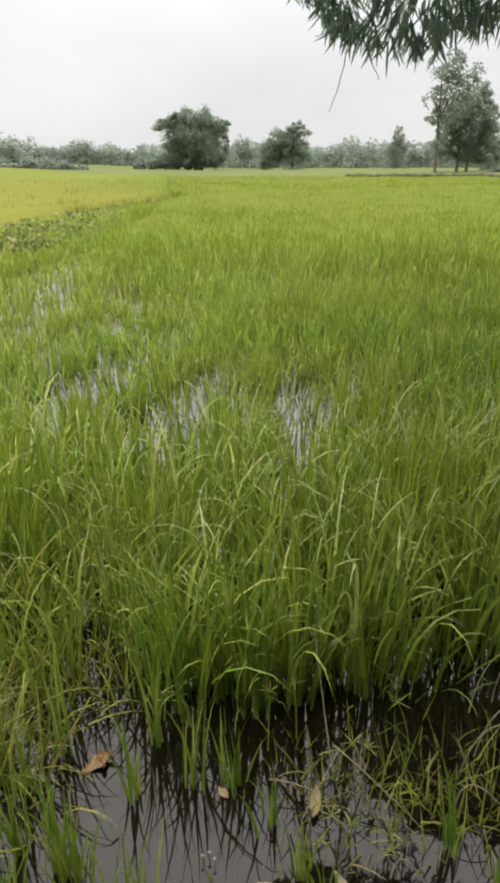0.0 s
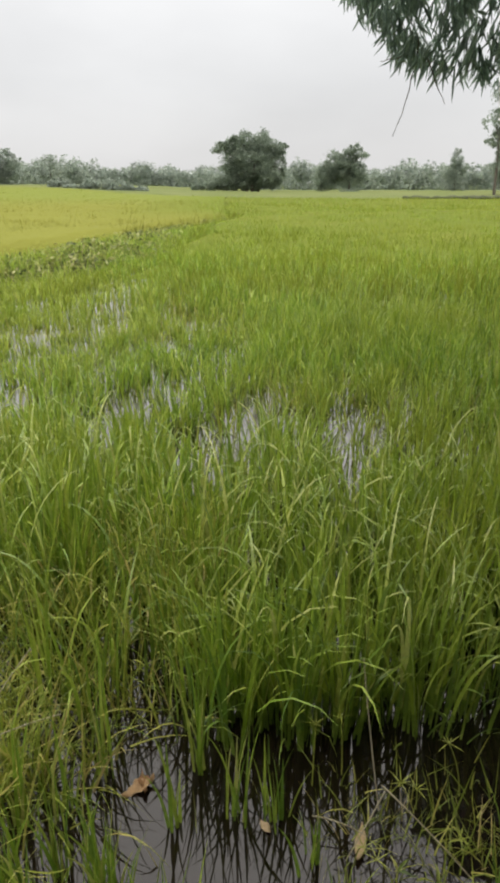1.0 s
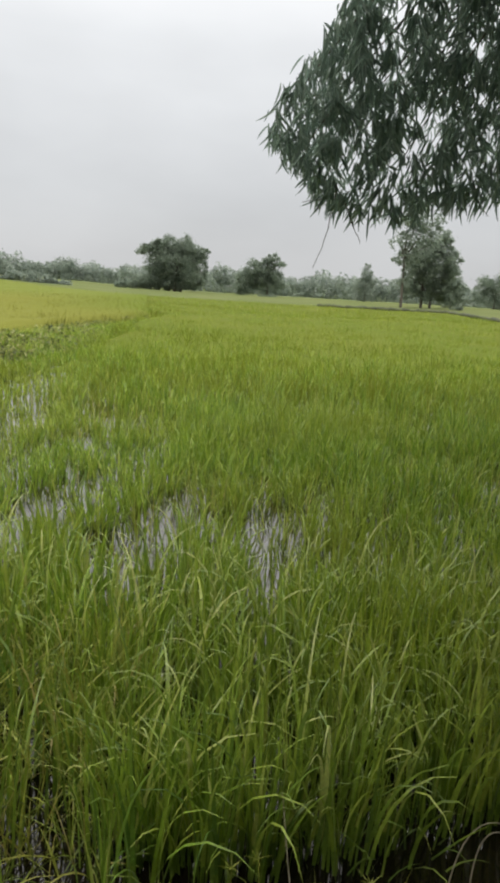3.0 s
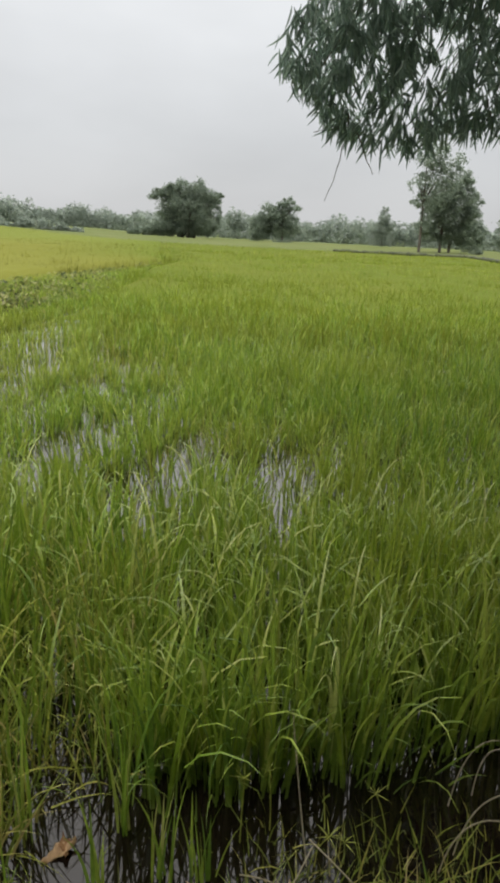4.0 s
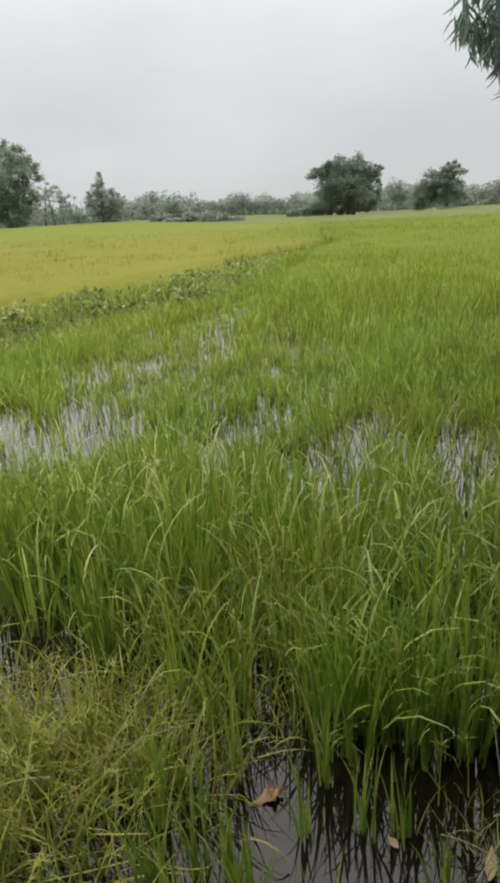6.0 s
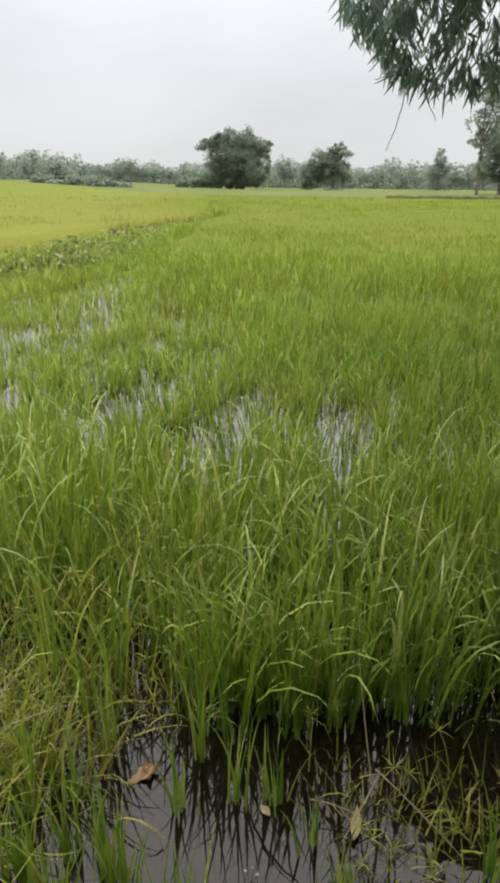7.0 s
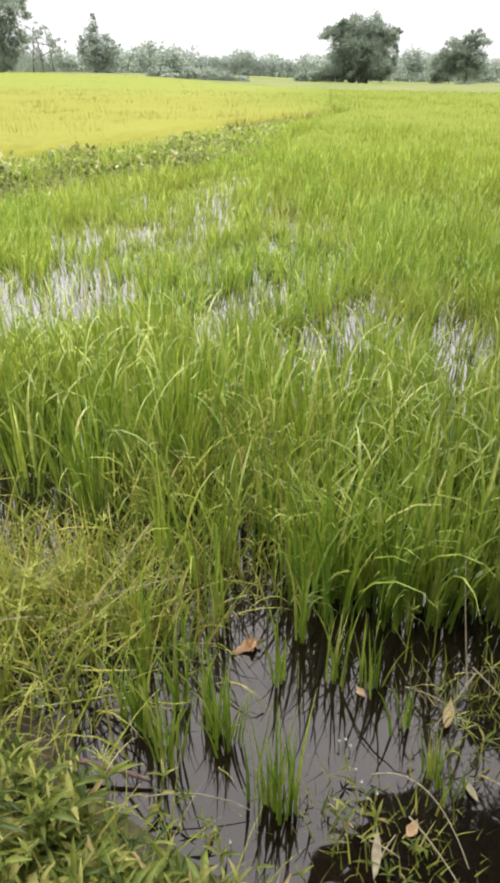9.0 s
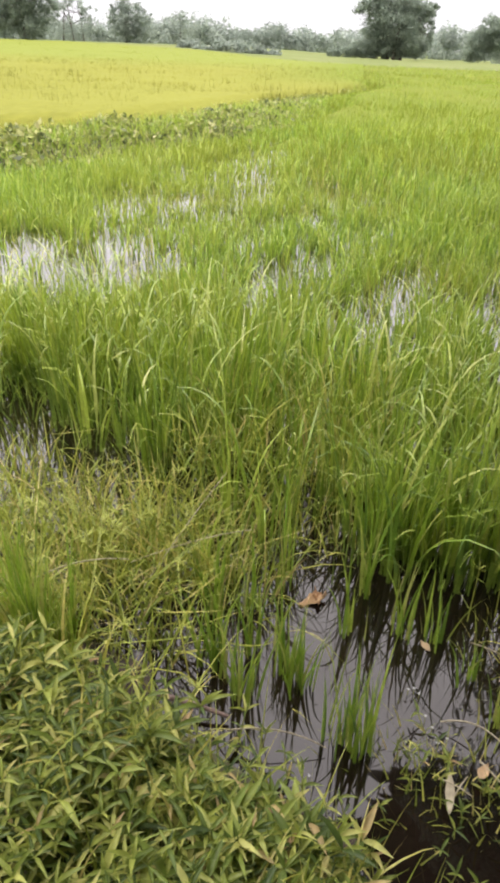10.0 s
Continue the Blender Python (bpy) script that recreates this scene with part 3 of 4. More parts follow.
# a closer row where the stand juts out over the open water
row_rng = np.random.default_rng(19)
for k, px in enumerate(np.linspace(-0.38, -0.06, 13)):
    spot = pose(px + row_rng.normal(0, 0.015), float(front(px)) + (0.03, 0.22, 0.40)[k % 3] + row_rng.uniform(0, 0.12), 0, 0, 0, row_rng.uniform(0, 360))
    copy_thing(kinds[(3 * k) % len(kinds)], spot).scale = (1, 1, row_rng.uniform(0.85, 1.05))

# ---- far trees ----


def leaf_cards(centres, size, flat=0.0):
    """Small folded leaf clumps at many places."""
    n = len(centres)
    a = rng.normal(size=(n, 3))
    a /= np.linalg.norm(a, axis=1, keepdims=True)
    b = np.cross(a, rng.normal(size=(n, 3)))
    b /= np.linalg.norm(b, axis=1, keepdims=True)
    c = np.cross(a, b)
    s = size * (0.6 + 0.8 * rng.random((n, 1)))
    v = np.stack([centres - a * s, centres - b * s * 0.55 + c * s * 0.2, centres + a * s, centres + b * s * 0.55 + c * s * 0.2], 1)
    return v.reshape(-1, 3), np.arange(4 * n).reshape(-1, 4)


def crown_points(lobes, count):
    """Leaf places in small clumps over the outer part of uneven lobes (x, y, z, rx, ry, rz)."""
    lobes = np.asarray(lobes, float)
    w = lobes[:, 3] * lobes[:, 5]
    clumps = max(12, 20 * len(lobes))
    pick = rng.choice(len(lobes), clumps, p=w / w.sum())
    d = rng.normal(size=(clumps, 3))
    d /= np.linalg.norm(d, axis=1, keepdims=True)
    r = 0.45 + 0.6 * rng.random(clumps) ** 0.7
    centre = lobes[pick, :3] + d * lobes[pick, 3:] * r[:, None]
    size = lobes[pick, 3:].min(axis=1) * rng.uniform(0.16, 0.36, clumps)
    q = rng.integers(0, clumps, count)
    off = rng.normal(size=(count, 3)) * (0.62, 0.62, 0.5)
    pts = centre[q] + off * size[q][:, None]
    fill = rng.random(count) < 0.3
    k = rng.choice(len(lobes), count, p=w / w.sum())
    e = rng.normal(size=(count, 3))
    e /= np.linalg.norm(e, axis=1, keepdims=True)
    inner = lobes[k, :3] + e * lobes[k, 3:] * (0.85 * rng.random(count) ** 0.5)[:, None]
    return np.where(fill[:, None], inner, pts)


def tree(x, y, lobes, count, size, label, mat, trunks, airy=0.0, category="tree", name="tree"):
    """A tree: tapered trunks with limbs and a crown of leaf clumps."""
    z0 = float(land(x, y))
    root = new(name)
    root.location = (x, y, z0)
    tagged(root, label, category)
    lobes = np.asarray(lobes, float)
    for tx, ty, r in trunks:
        top = lobes[np.argmin(np.abs(lobes[:, 0] - tx) - 0.3 * lobes[:, 2])]
        pts = bezier((tx, ty, -0.3), (tx * 0.8 + top[0] * 0.2, ty, top[2] * 0.5), top[:3] + (0, 0, top[5] * 0.6), 10)
        part_v, part_f = tube_arrays(pts, np.linspace(r, r * 0.18, 10), 7)
        trunk = put_mesh("trunk", part_v, part_f, BARK, root)
        for lb in lobes:
            k = rng.integers(3, 7)
            v, f = tube_arrays(bezier(pts[k], (pts[k] + lb[:3]) / 2 + (0, 0, 0.4), lb[:3] + rng.normal(0, 0.3, 3), 7), np.linspace(r * 0.4, r * 0.08, 7), 5)
            put_mesh("limb", v, f, BARK, trunk)
    pts = crown_points(lobes, int(count * 1.6))
    if airy:
        keep = drift(pts[:, 0] + 0.5 * pts[:, 1], pts[:, 2] - 0.3 * pts[:, 1], 1.1, 40) > airy
        pts = pts[keep]
    pts = pts[pts[:, 2] > 0.05]
    v, f = leaf_cards(pts, size * 0.72)
    put_mesh("crown", v, f, mat, root, smooth=False)
    return root


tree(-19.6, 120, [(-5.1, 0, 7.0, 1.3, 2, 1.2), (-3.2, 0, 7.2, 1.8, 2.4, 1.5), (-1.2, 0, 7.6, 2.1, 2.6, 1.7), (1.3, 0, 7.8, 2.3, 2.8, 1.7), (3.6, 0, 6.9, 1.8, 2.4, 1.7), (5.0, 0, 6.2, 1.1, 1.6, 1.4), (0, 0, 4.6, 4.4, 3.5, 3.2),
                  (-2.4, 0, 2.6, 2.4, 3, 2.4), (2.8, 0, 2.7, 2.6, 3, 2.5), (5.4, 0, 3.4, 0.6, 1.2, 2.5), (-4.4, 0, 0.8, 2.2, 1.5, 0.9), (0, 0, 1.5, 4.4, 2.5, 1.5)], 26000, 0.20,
     "broad hazy grey-green tree with foliage down to the grass", HAZY_TREE_LEAF, [(-0.8, 0, 0.35), (1.2, 0.3, 0.3), (0.2, -0.4, 0.3)])
tree(-27.2, 119, [(-1.2, 0, 0.8, 1.4, 1.2, 0.9), (0.9, 0, 0.9, 1.5, 1.2, 1.0), (2.2, 0, 1.3, 1.2, 1.2, 1.3)], 1500, 0.22, "low dark bush beside the broad tree", HAZY_TREE_LEAF, [(0, 0, 0.08)], category="bush", name="bush")
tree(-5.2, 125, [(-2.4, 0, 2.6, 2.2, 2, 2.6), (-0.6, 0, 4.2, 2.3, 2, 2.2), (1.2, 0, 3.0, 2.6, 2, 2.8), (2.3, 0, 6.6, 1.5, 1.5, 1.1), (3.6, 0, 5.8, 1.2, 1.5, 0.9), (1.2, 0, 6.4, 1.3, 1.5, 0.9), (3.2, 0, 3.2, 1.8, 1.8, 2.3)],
     12000, 0.19, "bushy hazy grey-green tree with an open crown top", HAZY_TREE_LEAF, [(1.6, 0, 0.22)])
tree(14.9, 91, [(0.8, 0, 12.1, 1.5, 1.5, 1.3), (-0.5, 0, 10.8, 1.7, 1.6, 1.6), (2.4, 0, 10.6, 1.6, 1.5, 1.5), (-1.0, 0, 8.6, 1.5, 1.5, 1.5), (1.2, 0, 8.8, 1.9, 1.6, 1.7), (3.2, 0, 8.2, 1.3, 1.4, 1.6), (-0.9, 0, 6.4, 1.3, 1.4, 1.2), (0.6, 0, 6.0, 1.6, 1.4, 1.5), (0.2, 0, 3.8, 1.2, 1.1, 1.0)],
     4200, 0.20, "tall slender tree with a thin airy crown", HAZY_TREE_LEAF, [(-0.3, 0, 0.2)], airy=0.36)
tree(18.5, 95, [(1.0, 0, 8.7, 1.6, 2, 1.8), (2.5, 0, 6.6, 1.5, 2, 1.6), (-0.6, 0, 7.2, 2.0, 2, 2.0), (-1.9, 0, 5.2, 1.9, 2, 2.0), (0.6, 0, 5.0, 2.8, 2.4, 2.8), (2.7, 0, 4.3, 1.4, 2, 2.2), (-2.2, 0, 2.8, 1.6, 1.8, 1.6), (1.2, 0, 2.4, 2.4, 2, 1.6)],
     17000, 0.18, "dense dark-crowned tree on two short trunks", HAZY_TREE_LEAF, [(-0.6, 0, 0.22), (0.6, 0.2, 0.2)])
tree(24.8, 108, [(-0.6, 0, 3.6, 1.7, 1.5, 2.0), (0.9, 0, 3.0, 1.5, 1.5, 1.8), (0, 0, 1.6, 2.0, 1.5, 1.5)], 3800, 0.18, "rounded small tree at the field's end", HAZY_TREE_LEAF, [(0, 0, 0.15)])
tree(15.2, 140, [(0, 0, 6.6, 0.8, 0.8, 1.0), (0, 0, 5.2, 1.5, 1.3, 1.2), (-0.3, 0, 3.4, 2.2, 1.6, 1.9), (1.1, 0, 4.4, 1.2, 1.2, 1.1), (0, 0, 1.6, 2.3, 1.8, 1.6)], 4200, 0.18, "pointed pale hazy tree in front of the woods", HAZY_WOOD_LEAF, [(0, 0, 0.18)])
tree(37.6, 130, [(-1.8, 0, 4.3, 1.9, 1.8, 1.8), (0.6, 0, 5.0, 2.2, 1.8, 2.0), (3.0, 0, 4.8, 2.0, 1.8, 2.2), (0, 0, 2.4, 4.4, 2.4, 2.2)], 7000, 0.19, "round-topped hazy grey tree on the far field edge", HAZY_TREE_LEAF, [(0, 0, 0.2)])
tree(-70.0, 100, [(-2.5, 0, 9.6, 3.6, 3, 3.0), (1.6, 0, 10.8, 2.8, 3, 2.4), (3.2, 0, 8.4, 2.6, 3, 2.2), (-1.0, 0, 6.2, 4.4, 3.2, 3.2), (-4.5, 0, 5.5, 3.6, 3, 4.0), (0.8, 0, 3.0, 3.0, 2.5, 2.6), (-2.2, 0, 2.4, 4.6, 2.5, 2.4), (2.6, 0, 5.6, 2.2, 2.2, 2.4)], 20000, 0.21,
     "large dark spreading tree at the edge of the ripening field", HAZY_TREE_LEAF, [(-0.6, 0, 0.4)])
tree(-71.0, 113, [(-2.6, 0, 4.8, 1.3, 1.2, 2.2), (-0.6, 0, 5.6, 1.0, 1.2, 2.0), (1.4, 0, 5.4, 1.1, 1.2, 1.9), (3.4, 0, 3.6, 1.6, 1.2, 1.6), (0, 0, 2.0, 4.4, 1.8, 1.8)], 4500, 0.17, "cluster of thin pale hazy trees with open crowns", HAZY_WOOD_LEAF, [(-1.6, 0, 0.14), (0.4, 0, 0.14), (2.2, 0.2, 0.12)], airy=0.3)
tree(-62.6, 116, [(0, 0, 7.3, 0.9, 0.9, 1.3), (-0.6, 0, 5.6, 1.6, 1.3, 1.4), (1.2, 0, 4.8, 1.8, 1.4, 1.4), (-0.2, 0, 3.0, 3.4, 2, 2.4), (3.2, 0, 3.8, 1.6, 1.4, 1.0), (-2.4, 0, 4.0, 1.0, 1.2, 1.6), (2.2, 0, 1.8, 3.0, 1.6, 1.7)], 8500, 0.18, "pointed hazy grey-green tree at the edge of the ripening field", HAZY_WOOD_LEAF, [(0, 0, 0.2)])
tree(-59.3, 130, [(0, 0, 4.9, 1.8, 1.4, 0.8), (0.2, 0, 2.6, 2.4, 1.6, 1.8), (0.1, 0, 3.6, 0.8, 0.9, 0.8), (-2, 0, 1.6, 2.4, 1.6, 1.4)], 1300, 0.22, "umbrella-topped small tree before the woods", HAZY_WOOD_LEAF, [(0, 0, 0.12)])
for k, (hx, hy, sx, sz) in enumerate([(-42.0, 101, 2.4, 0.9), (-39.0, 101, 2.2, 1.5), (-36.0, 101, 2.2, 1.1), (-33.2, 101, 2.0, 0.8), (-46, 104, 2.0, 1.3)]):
    tree(hx, hy, [(-sx * 0.45, 0, sz * 0.45, sx * 0.6, 1.0, sz * 0.6), (sx * 0.4, 0, sz * 0.5, sx * 0.65, 1.0, sz * 0.6)], 900, 0.20, "low green bush along the far edge of the field", HAZY_WOOD_LEAF, [(0, 0, 0.05)], category="bush", name="bush")
tree(-3.6, 121, [(-0.5, 0, 0.3, 1.1, 0.8, 0.45), (0.7, 0, 0.35, 1.0, 0.8, 0.5)], 500, 0.16, "low dark bush in the far grass", HAZY_TREE_LEAF, [(0, 0, 0.04)], category="bush", name="bush")
tree(22.2, 93, [(-0.4, 0, 0.3, 0.7, 0.6, 0.4), (0.4, 0, 0.5, 0.6, 0.6, 0.4)], 400, 0.13, "low dark bush beside the dense tree", HAZY_TREE_LEAF, [(0, 0, 0.04)], category="bush", name="bush")

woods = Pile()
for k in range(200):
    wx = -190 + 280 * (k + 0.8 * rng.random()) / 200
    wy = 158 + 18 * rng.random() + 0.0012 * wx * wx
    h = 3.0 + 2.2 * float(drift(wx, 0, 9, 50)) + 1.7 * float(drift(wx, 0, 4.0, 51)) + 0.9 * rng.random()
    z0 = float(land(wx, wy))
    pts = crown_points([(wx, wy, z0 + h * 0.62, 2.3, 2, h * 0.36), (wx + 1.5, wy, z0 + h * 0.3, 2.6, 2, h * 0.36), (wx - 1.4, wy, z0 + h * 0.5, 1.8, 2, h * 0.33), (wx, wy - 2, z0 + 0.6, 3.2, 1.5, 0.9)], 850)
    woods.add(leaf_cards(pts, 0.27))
tagged(woods.make("far_woods", HAZY_WOOD_LEAF), "long hazy grey-green line of woods behind the fields", "woods", kind="stuff")

pale = grid_sheet("far_meadow", np.linspace(-200, 110, 156), np.linspace(36, 156, 100), lambda x, y: land(x, y) + 0.14 + 0.15 * drift(x, y, 3, 60) - 0.75 * in_field(x, y) * (x < 17) - 0.75 * smooth(-30, -60, x) * smooth(92, 86, y), FIELD_PALE)
tagged(pale, "pale grassy meadow in front of the woods", "meadow", kind="stuff")

# ---- weeds on the bund ----
bw = Pile()
n = 8000
y = 5.0 + 27 * rng.random(n) ** 1.5
x = bund_x(y) - 0.15 + rng.normal(0, 0.60, n) * np.maximum(verge(y), 0.55)
z = land(x, y)
hgt = 0.04 + 0.19 * rng.random(n) * smooth(0.35, 0.75, drift(x, y, 0.55, 70)) + 0.03 * smooth(18, 30, y)
for k in range(4):
    pts = np.stack([x + rng.normal(0, 0.09, n), y + rng.normal(0, 0.09, n), z + hgt * (0.3 + 0.35 * k)], -1)
    bw.add(leaf_cards(pts, 0.05))
m = 15000
yy = 4.5 + 24 * rng.random(m)
xx = bund_x(yy) + 0.25 + rng.normal(0, 0.85, m) * np.maximum(verge(yy), 0.3)
bg = Pile()
bg.add(blade_arrays(np.stack([xx, yy, land(xx, yy)], -1), 0.14 + 0.24 * rng.random(m), rng.random(m) * 6.28, np.abs(rng.normal(0, 0.3, m)), rng.random(m) * 1.2, 0.010 + 0.008 * rng.random(m), 3, 2.0, rng.normal(0, 1, m)))
tagged(bw.make("bund_weeds", BUND_WEED), "matted broad-leaved weeds covering the bund", "weeds", kind="stuff")
tagged(bg.make("bund_grass", RICE), "short green grass along the foot of the bund", "grass", kind="stuff")

# ---- bamboo over the water ----
bamboo = new("bamboo")
bamboo.location = (3.6, 0.9, 0.2)
tagged(bamboo, "dark bamboo clump with drooping leafy branches over the water", "bamboo")
ROOT = np.array([3.6, 0.9, 0.2])
for k in range(7):
    bx, by = rng.normal(0, 0.25, 2)
    tip = (-2.6 + 1.5 * rng.random(), 1.9 + 2.0 * rng.random(), 3.6 + 0.9 * rng.random())
    p = bezier((bx, by, -0.2), (bx - 0.2, by + 0.4, 4.6 + rng.random()), tip, 22)
    v, f = tube_arrays(p, np.linspace(0.03, 0.006, 22), 8)
    put_mesh("culm", v, f, CULM, bamboo)


def low_edge(x):
    return np.interp(x, [-0.03, 0.01, 0.09, 0.22, 0.42, 0.59, 0.71, 0.88, 1.05, 1.4, 2.2, 3.4], [2.14, 2.05, 1.97, 1.89, 1.86, 1.88, 1.93, 1.95, 2.05, 2.8, 3.4, 3.6])


def high_edge(x):
    return np.interp(x, [-0.05, -0.02, 0.06, 0.15, 0.24, 0.42, 0.95, 2.0], [2.20, 2.28, 2.40, 2.54, 2.70, 3.2, 4.4, 4.8])


def bamboo_leaf_arrays(seg=4):
    s = np.linspace(0, 1, seg + 1)
    w = np.clip(np.sin(np.pi * np.clip(s, 0.03, 0.97) ** 0.8) * 1.25, 0, 1) * 0.5
    sag = -0.10 * s ** 2
    left = np.stack([-w, s, sag + 0.12 * w], -1)
    mid = np.stack([0 * s, s, sag], -1)
    right = np.stack([w, s, sag + 0.12 * w], -1)
    v = np.stack([left, mid, right], 1).reshape(-1, 3)
    j = np.arange(seg)
    f = np.concatenate([np.stack([3 * j, 3 * j + 1, 3 * j + 4, 3 * j + 3], -1), np.stack([3 * j + 1, 3 * j + 2, 3 * j + 5, 3 * j + 4], -1)])
    return v, f


LV, LF = bamboo_leaf_arrays()
leaf_mesh = put_mesh("leaf", LV, LF, BAMBOO_LEAF, bamboo)
leaf_data = leaf_mesh.data
bpy.data.objects.remove(leaf_mesh)


BANK_POINT, NEARER = np.array((0.09, 0.10, 1.62)), 0.83


def nearer(p):
    """Draws the hanging branches in towards the water's edge."""
    return BANK_POINT + NEARER * (np.asarray(p, float) - BANK_POINT)


def leaf_frames(anchor, seed, long=1.0):
    """Poses of the leaves of one hanging spray: a fan from one point of the twig."""
    r = np.random.default_rng(seed)
    out = []
    heading = r.random() * 6.28
    flat = Vector((math.cos(heading), math.sin(heading), 0))
    away = Vector((-math.sin(heading), math.cos(heading), 0)) * r.normal(0, 0.35)
    lop = r.normal(0, 0.16)
    count = int(r.integers(5, 8))
    wide = r.uniform(0.4, 0.95)
    for q in range(count):
        fan = lop + wide * (2 * q / (count - 1) - 1) + r.normal(0, 0.08)
        d = (flat * math.sin(fan) + Vector((0, 0, -math.cos(fan))) + away + Vector((r.normal(0, 0.1), r.normal(0, 0.1), 0))).normalized()
        side = d.cross(Vector((r.normal(), r.normal(), 0.2 * r.normal()))).normalized()
        up = side.cross(d)
        ln, wd = long * r.uniform(0.056, 0.086) * (1 - 0.25 * abs(fan - lop)), r.uniform(0.0068, 0.0092)
        rot = Matrix((side, d, up)).transposed()
        start = Vector(anchor) + Vector((r.normal(0, 0.010), r.normal(0, 0.010), 0.03 * r.random()))
        out.append((start, rot, ln, wd))
    return out


# hanging sprays: a loose fringe along the lower edge, denser inside
anchors = []


def spray_places(count, x0, x1, y0, y1, tall, gap, above=0.0, rng=rng, skew=1.1):
    """Anchors of sprays between the crown's lower and upper outline."""
    for k in range(count):
        ax = x0 + (x1 - x0) * rng.random()
        ay = y0 + (y1 - y0) * rng.random()
        sc = (ay - 0.1) / 2.8
        lo = 1.62 + (float(low_edge(ax)) + above - 1.62) * sc + 0.08
        hi = 1.62 + (min(float(high_edge(ax)), float(low_edge(ax)) + tall) - 1.62) * sc
        az = lo + (hi - lo) * rng.random() ** skew
        wx = 0.09 + (ax - 0.09) * sc
        if rng.random() > (hi - lo) / 0.55 or drift(ax + 0.4 * ay, az + 0.3 * ay, 0.13, 80) < gap + 0.3 * rng.random():
            continue
        # an opening in the crown high over the water
        hx, hy, hz = nearer((wx, ay, az))
        if hz > 3.2 and 1.10 < (hz + 1.58) / math.hypot(hx - 0.1, hy) + 0.25 * (drift(hx, hy, 0.3, 81) - 0.5) < 1.42:
            continue
        anchors.append((wx, ay, az))


spray_places(960, -0.06, 0.85, 2.75, 3.15, 1.5, 0.0)
spray_places(900, 0.6, 1.4, 2.9, 3.3, 1.8, 0.0)
spray_places(850, 0.2, 2.1, 4.4, 5.8, 2.0, 0.0, 0.4)
spray_places(480, 0.22, 1.8, 4.5, 5.8, 0.95, 0.06)
fill_rng = np.random.default_rng(71)
spray_places(620, 0.12, 1.1, 2.75, 3.6, 1.0, -0.3, 0.12, fill_rng, 0.7)
anchors = [a for a in anchors if fill_rng.random() < 0.68]
fringe = []
for k in range(36):
    ax = 0.0 + 0.92 * (k + 0.6 * rng.random()) / 36
    fringe.append((ax, 2.78 + 0.28 * rng.random(), low_edge(ax) + 0.075 + 0.11 * rng.random() ** 1.6))
for k in range(16):
    ax = -0.05 + 0.36 * (k + 0.5 * rng.random()) / 16
    fringe.append((ax, 2.78 + 0.2 * rng.random(), high_edge(ax) + 0.02 * rng.normal()))

rest = Pile()
for k, a in enumerate(anchors):
    for start, rot, ln, wd in leaf_frames(nearer(a), 1000 + k):
        m3 = np.array(rot) * np.array([[wd, ln, ln]])
        rest.add((LV @ m3.T + np.array(start) - ROOT, LF))
tagged(rest.make("foliage", BAMBOO_STUFF, bamboo), kind="stuff")
for k, a in enumerate(fringe):
    for start, rot, ln, wd in leaf_frames(nearer(a), 5000 + k, 1.3):
        lf = new("leaf", leaf_data)
        lf.parent = bamboo
        lf.matrix_local = Matrix.Translation(start - Vector(ROOT)) @ rot.to_4x4() @ Matrix.Diagonal((wd, ln, ln, 1))

# branches that carry the sprays
for k in range(16):
    ex = 0.0 + 1.1 * (k + 0.5 * rng.random()) / 16
    ey = 2.85 + 0.5 * rng.random()
    ez = float(low_edge(ex)) + 0.16 + 0.18 * rng.random()
    p = bezier(np.array((2.2 + 0.5 * rng.random(), 2.9, 3.7)) - ROOT, np.array((0.9 + 0.8 * ex, 2.9, 3.3 + 0.4 * rng.random())) - ROOT, nearer((ex, ey, ez)) - ROOT, 18)
    v, f = tube_arrays(p, np.linspace(0.009, 0.0015, 18), 5)
    put_mesh("branch", v, f, TWIG, bamboo)
# bare hanging twigs below the leaves
for pts in (((0.22, 2.88, 2.03), (0.215, 2.88, 1.87), (0.15, 2.88, 1.71)), ((0.24, 2.88, 1.99), (0.28, 2.88, 1.90), (0.33, 2.88, 1.82)), ((0.72, 2.9, 2.10), (0.75, 2.9, 2.0), (0.80, 2.9, 1.94)),
            ((0.22, 2.88, 1.98), (0.15, 2.88, 1.975), (0.09, 2.88, 1.955))):
    p = bezier(*[nearer(q) - ROOT for q in pts], 9) + rng.normal(0, 0.002, (9, 3))
    v, f = tube_arrays(p, np.linspace(0.0022, 0.0009, 9), 5)
    put_mesh("twig", v, f, TWIG, bamboo)

# ---- young rice tufts standing in the open water ----


def open_tuft(px, py, count, height, label, lean=0.10, droop=0.45):
    root = new("rice_tuft")
    root.location = (px, py, 0)
    tagged(root, label, "rice tuft", "rice tufts in the open water")
    for q in range(int(count * 1.5)):
        ox, oy = rng.normal(0, 0.017, 2)
        v, f = blade_arrays(np.array([[ox, oy, -0.05]]), np.array([height * rng.uniform(0.45, 1.0)]), np.array([rng.random() * 6.28]), np.clip(np.abs(rng.normal(0, lean, 1)), 0, 0.2), np.clip(np.abs(rng.normal(0, droop, 1)), 0, 0.85),
                            np.array([rng.uniform(0.007, 0.0125)]), 7, 2.6, rng.normal(0, 0.8, 1))
        put_mesh("leaf_blade", v, f, RICE_ONE, root)


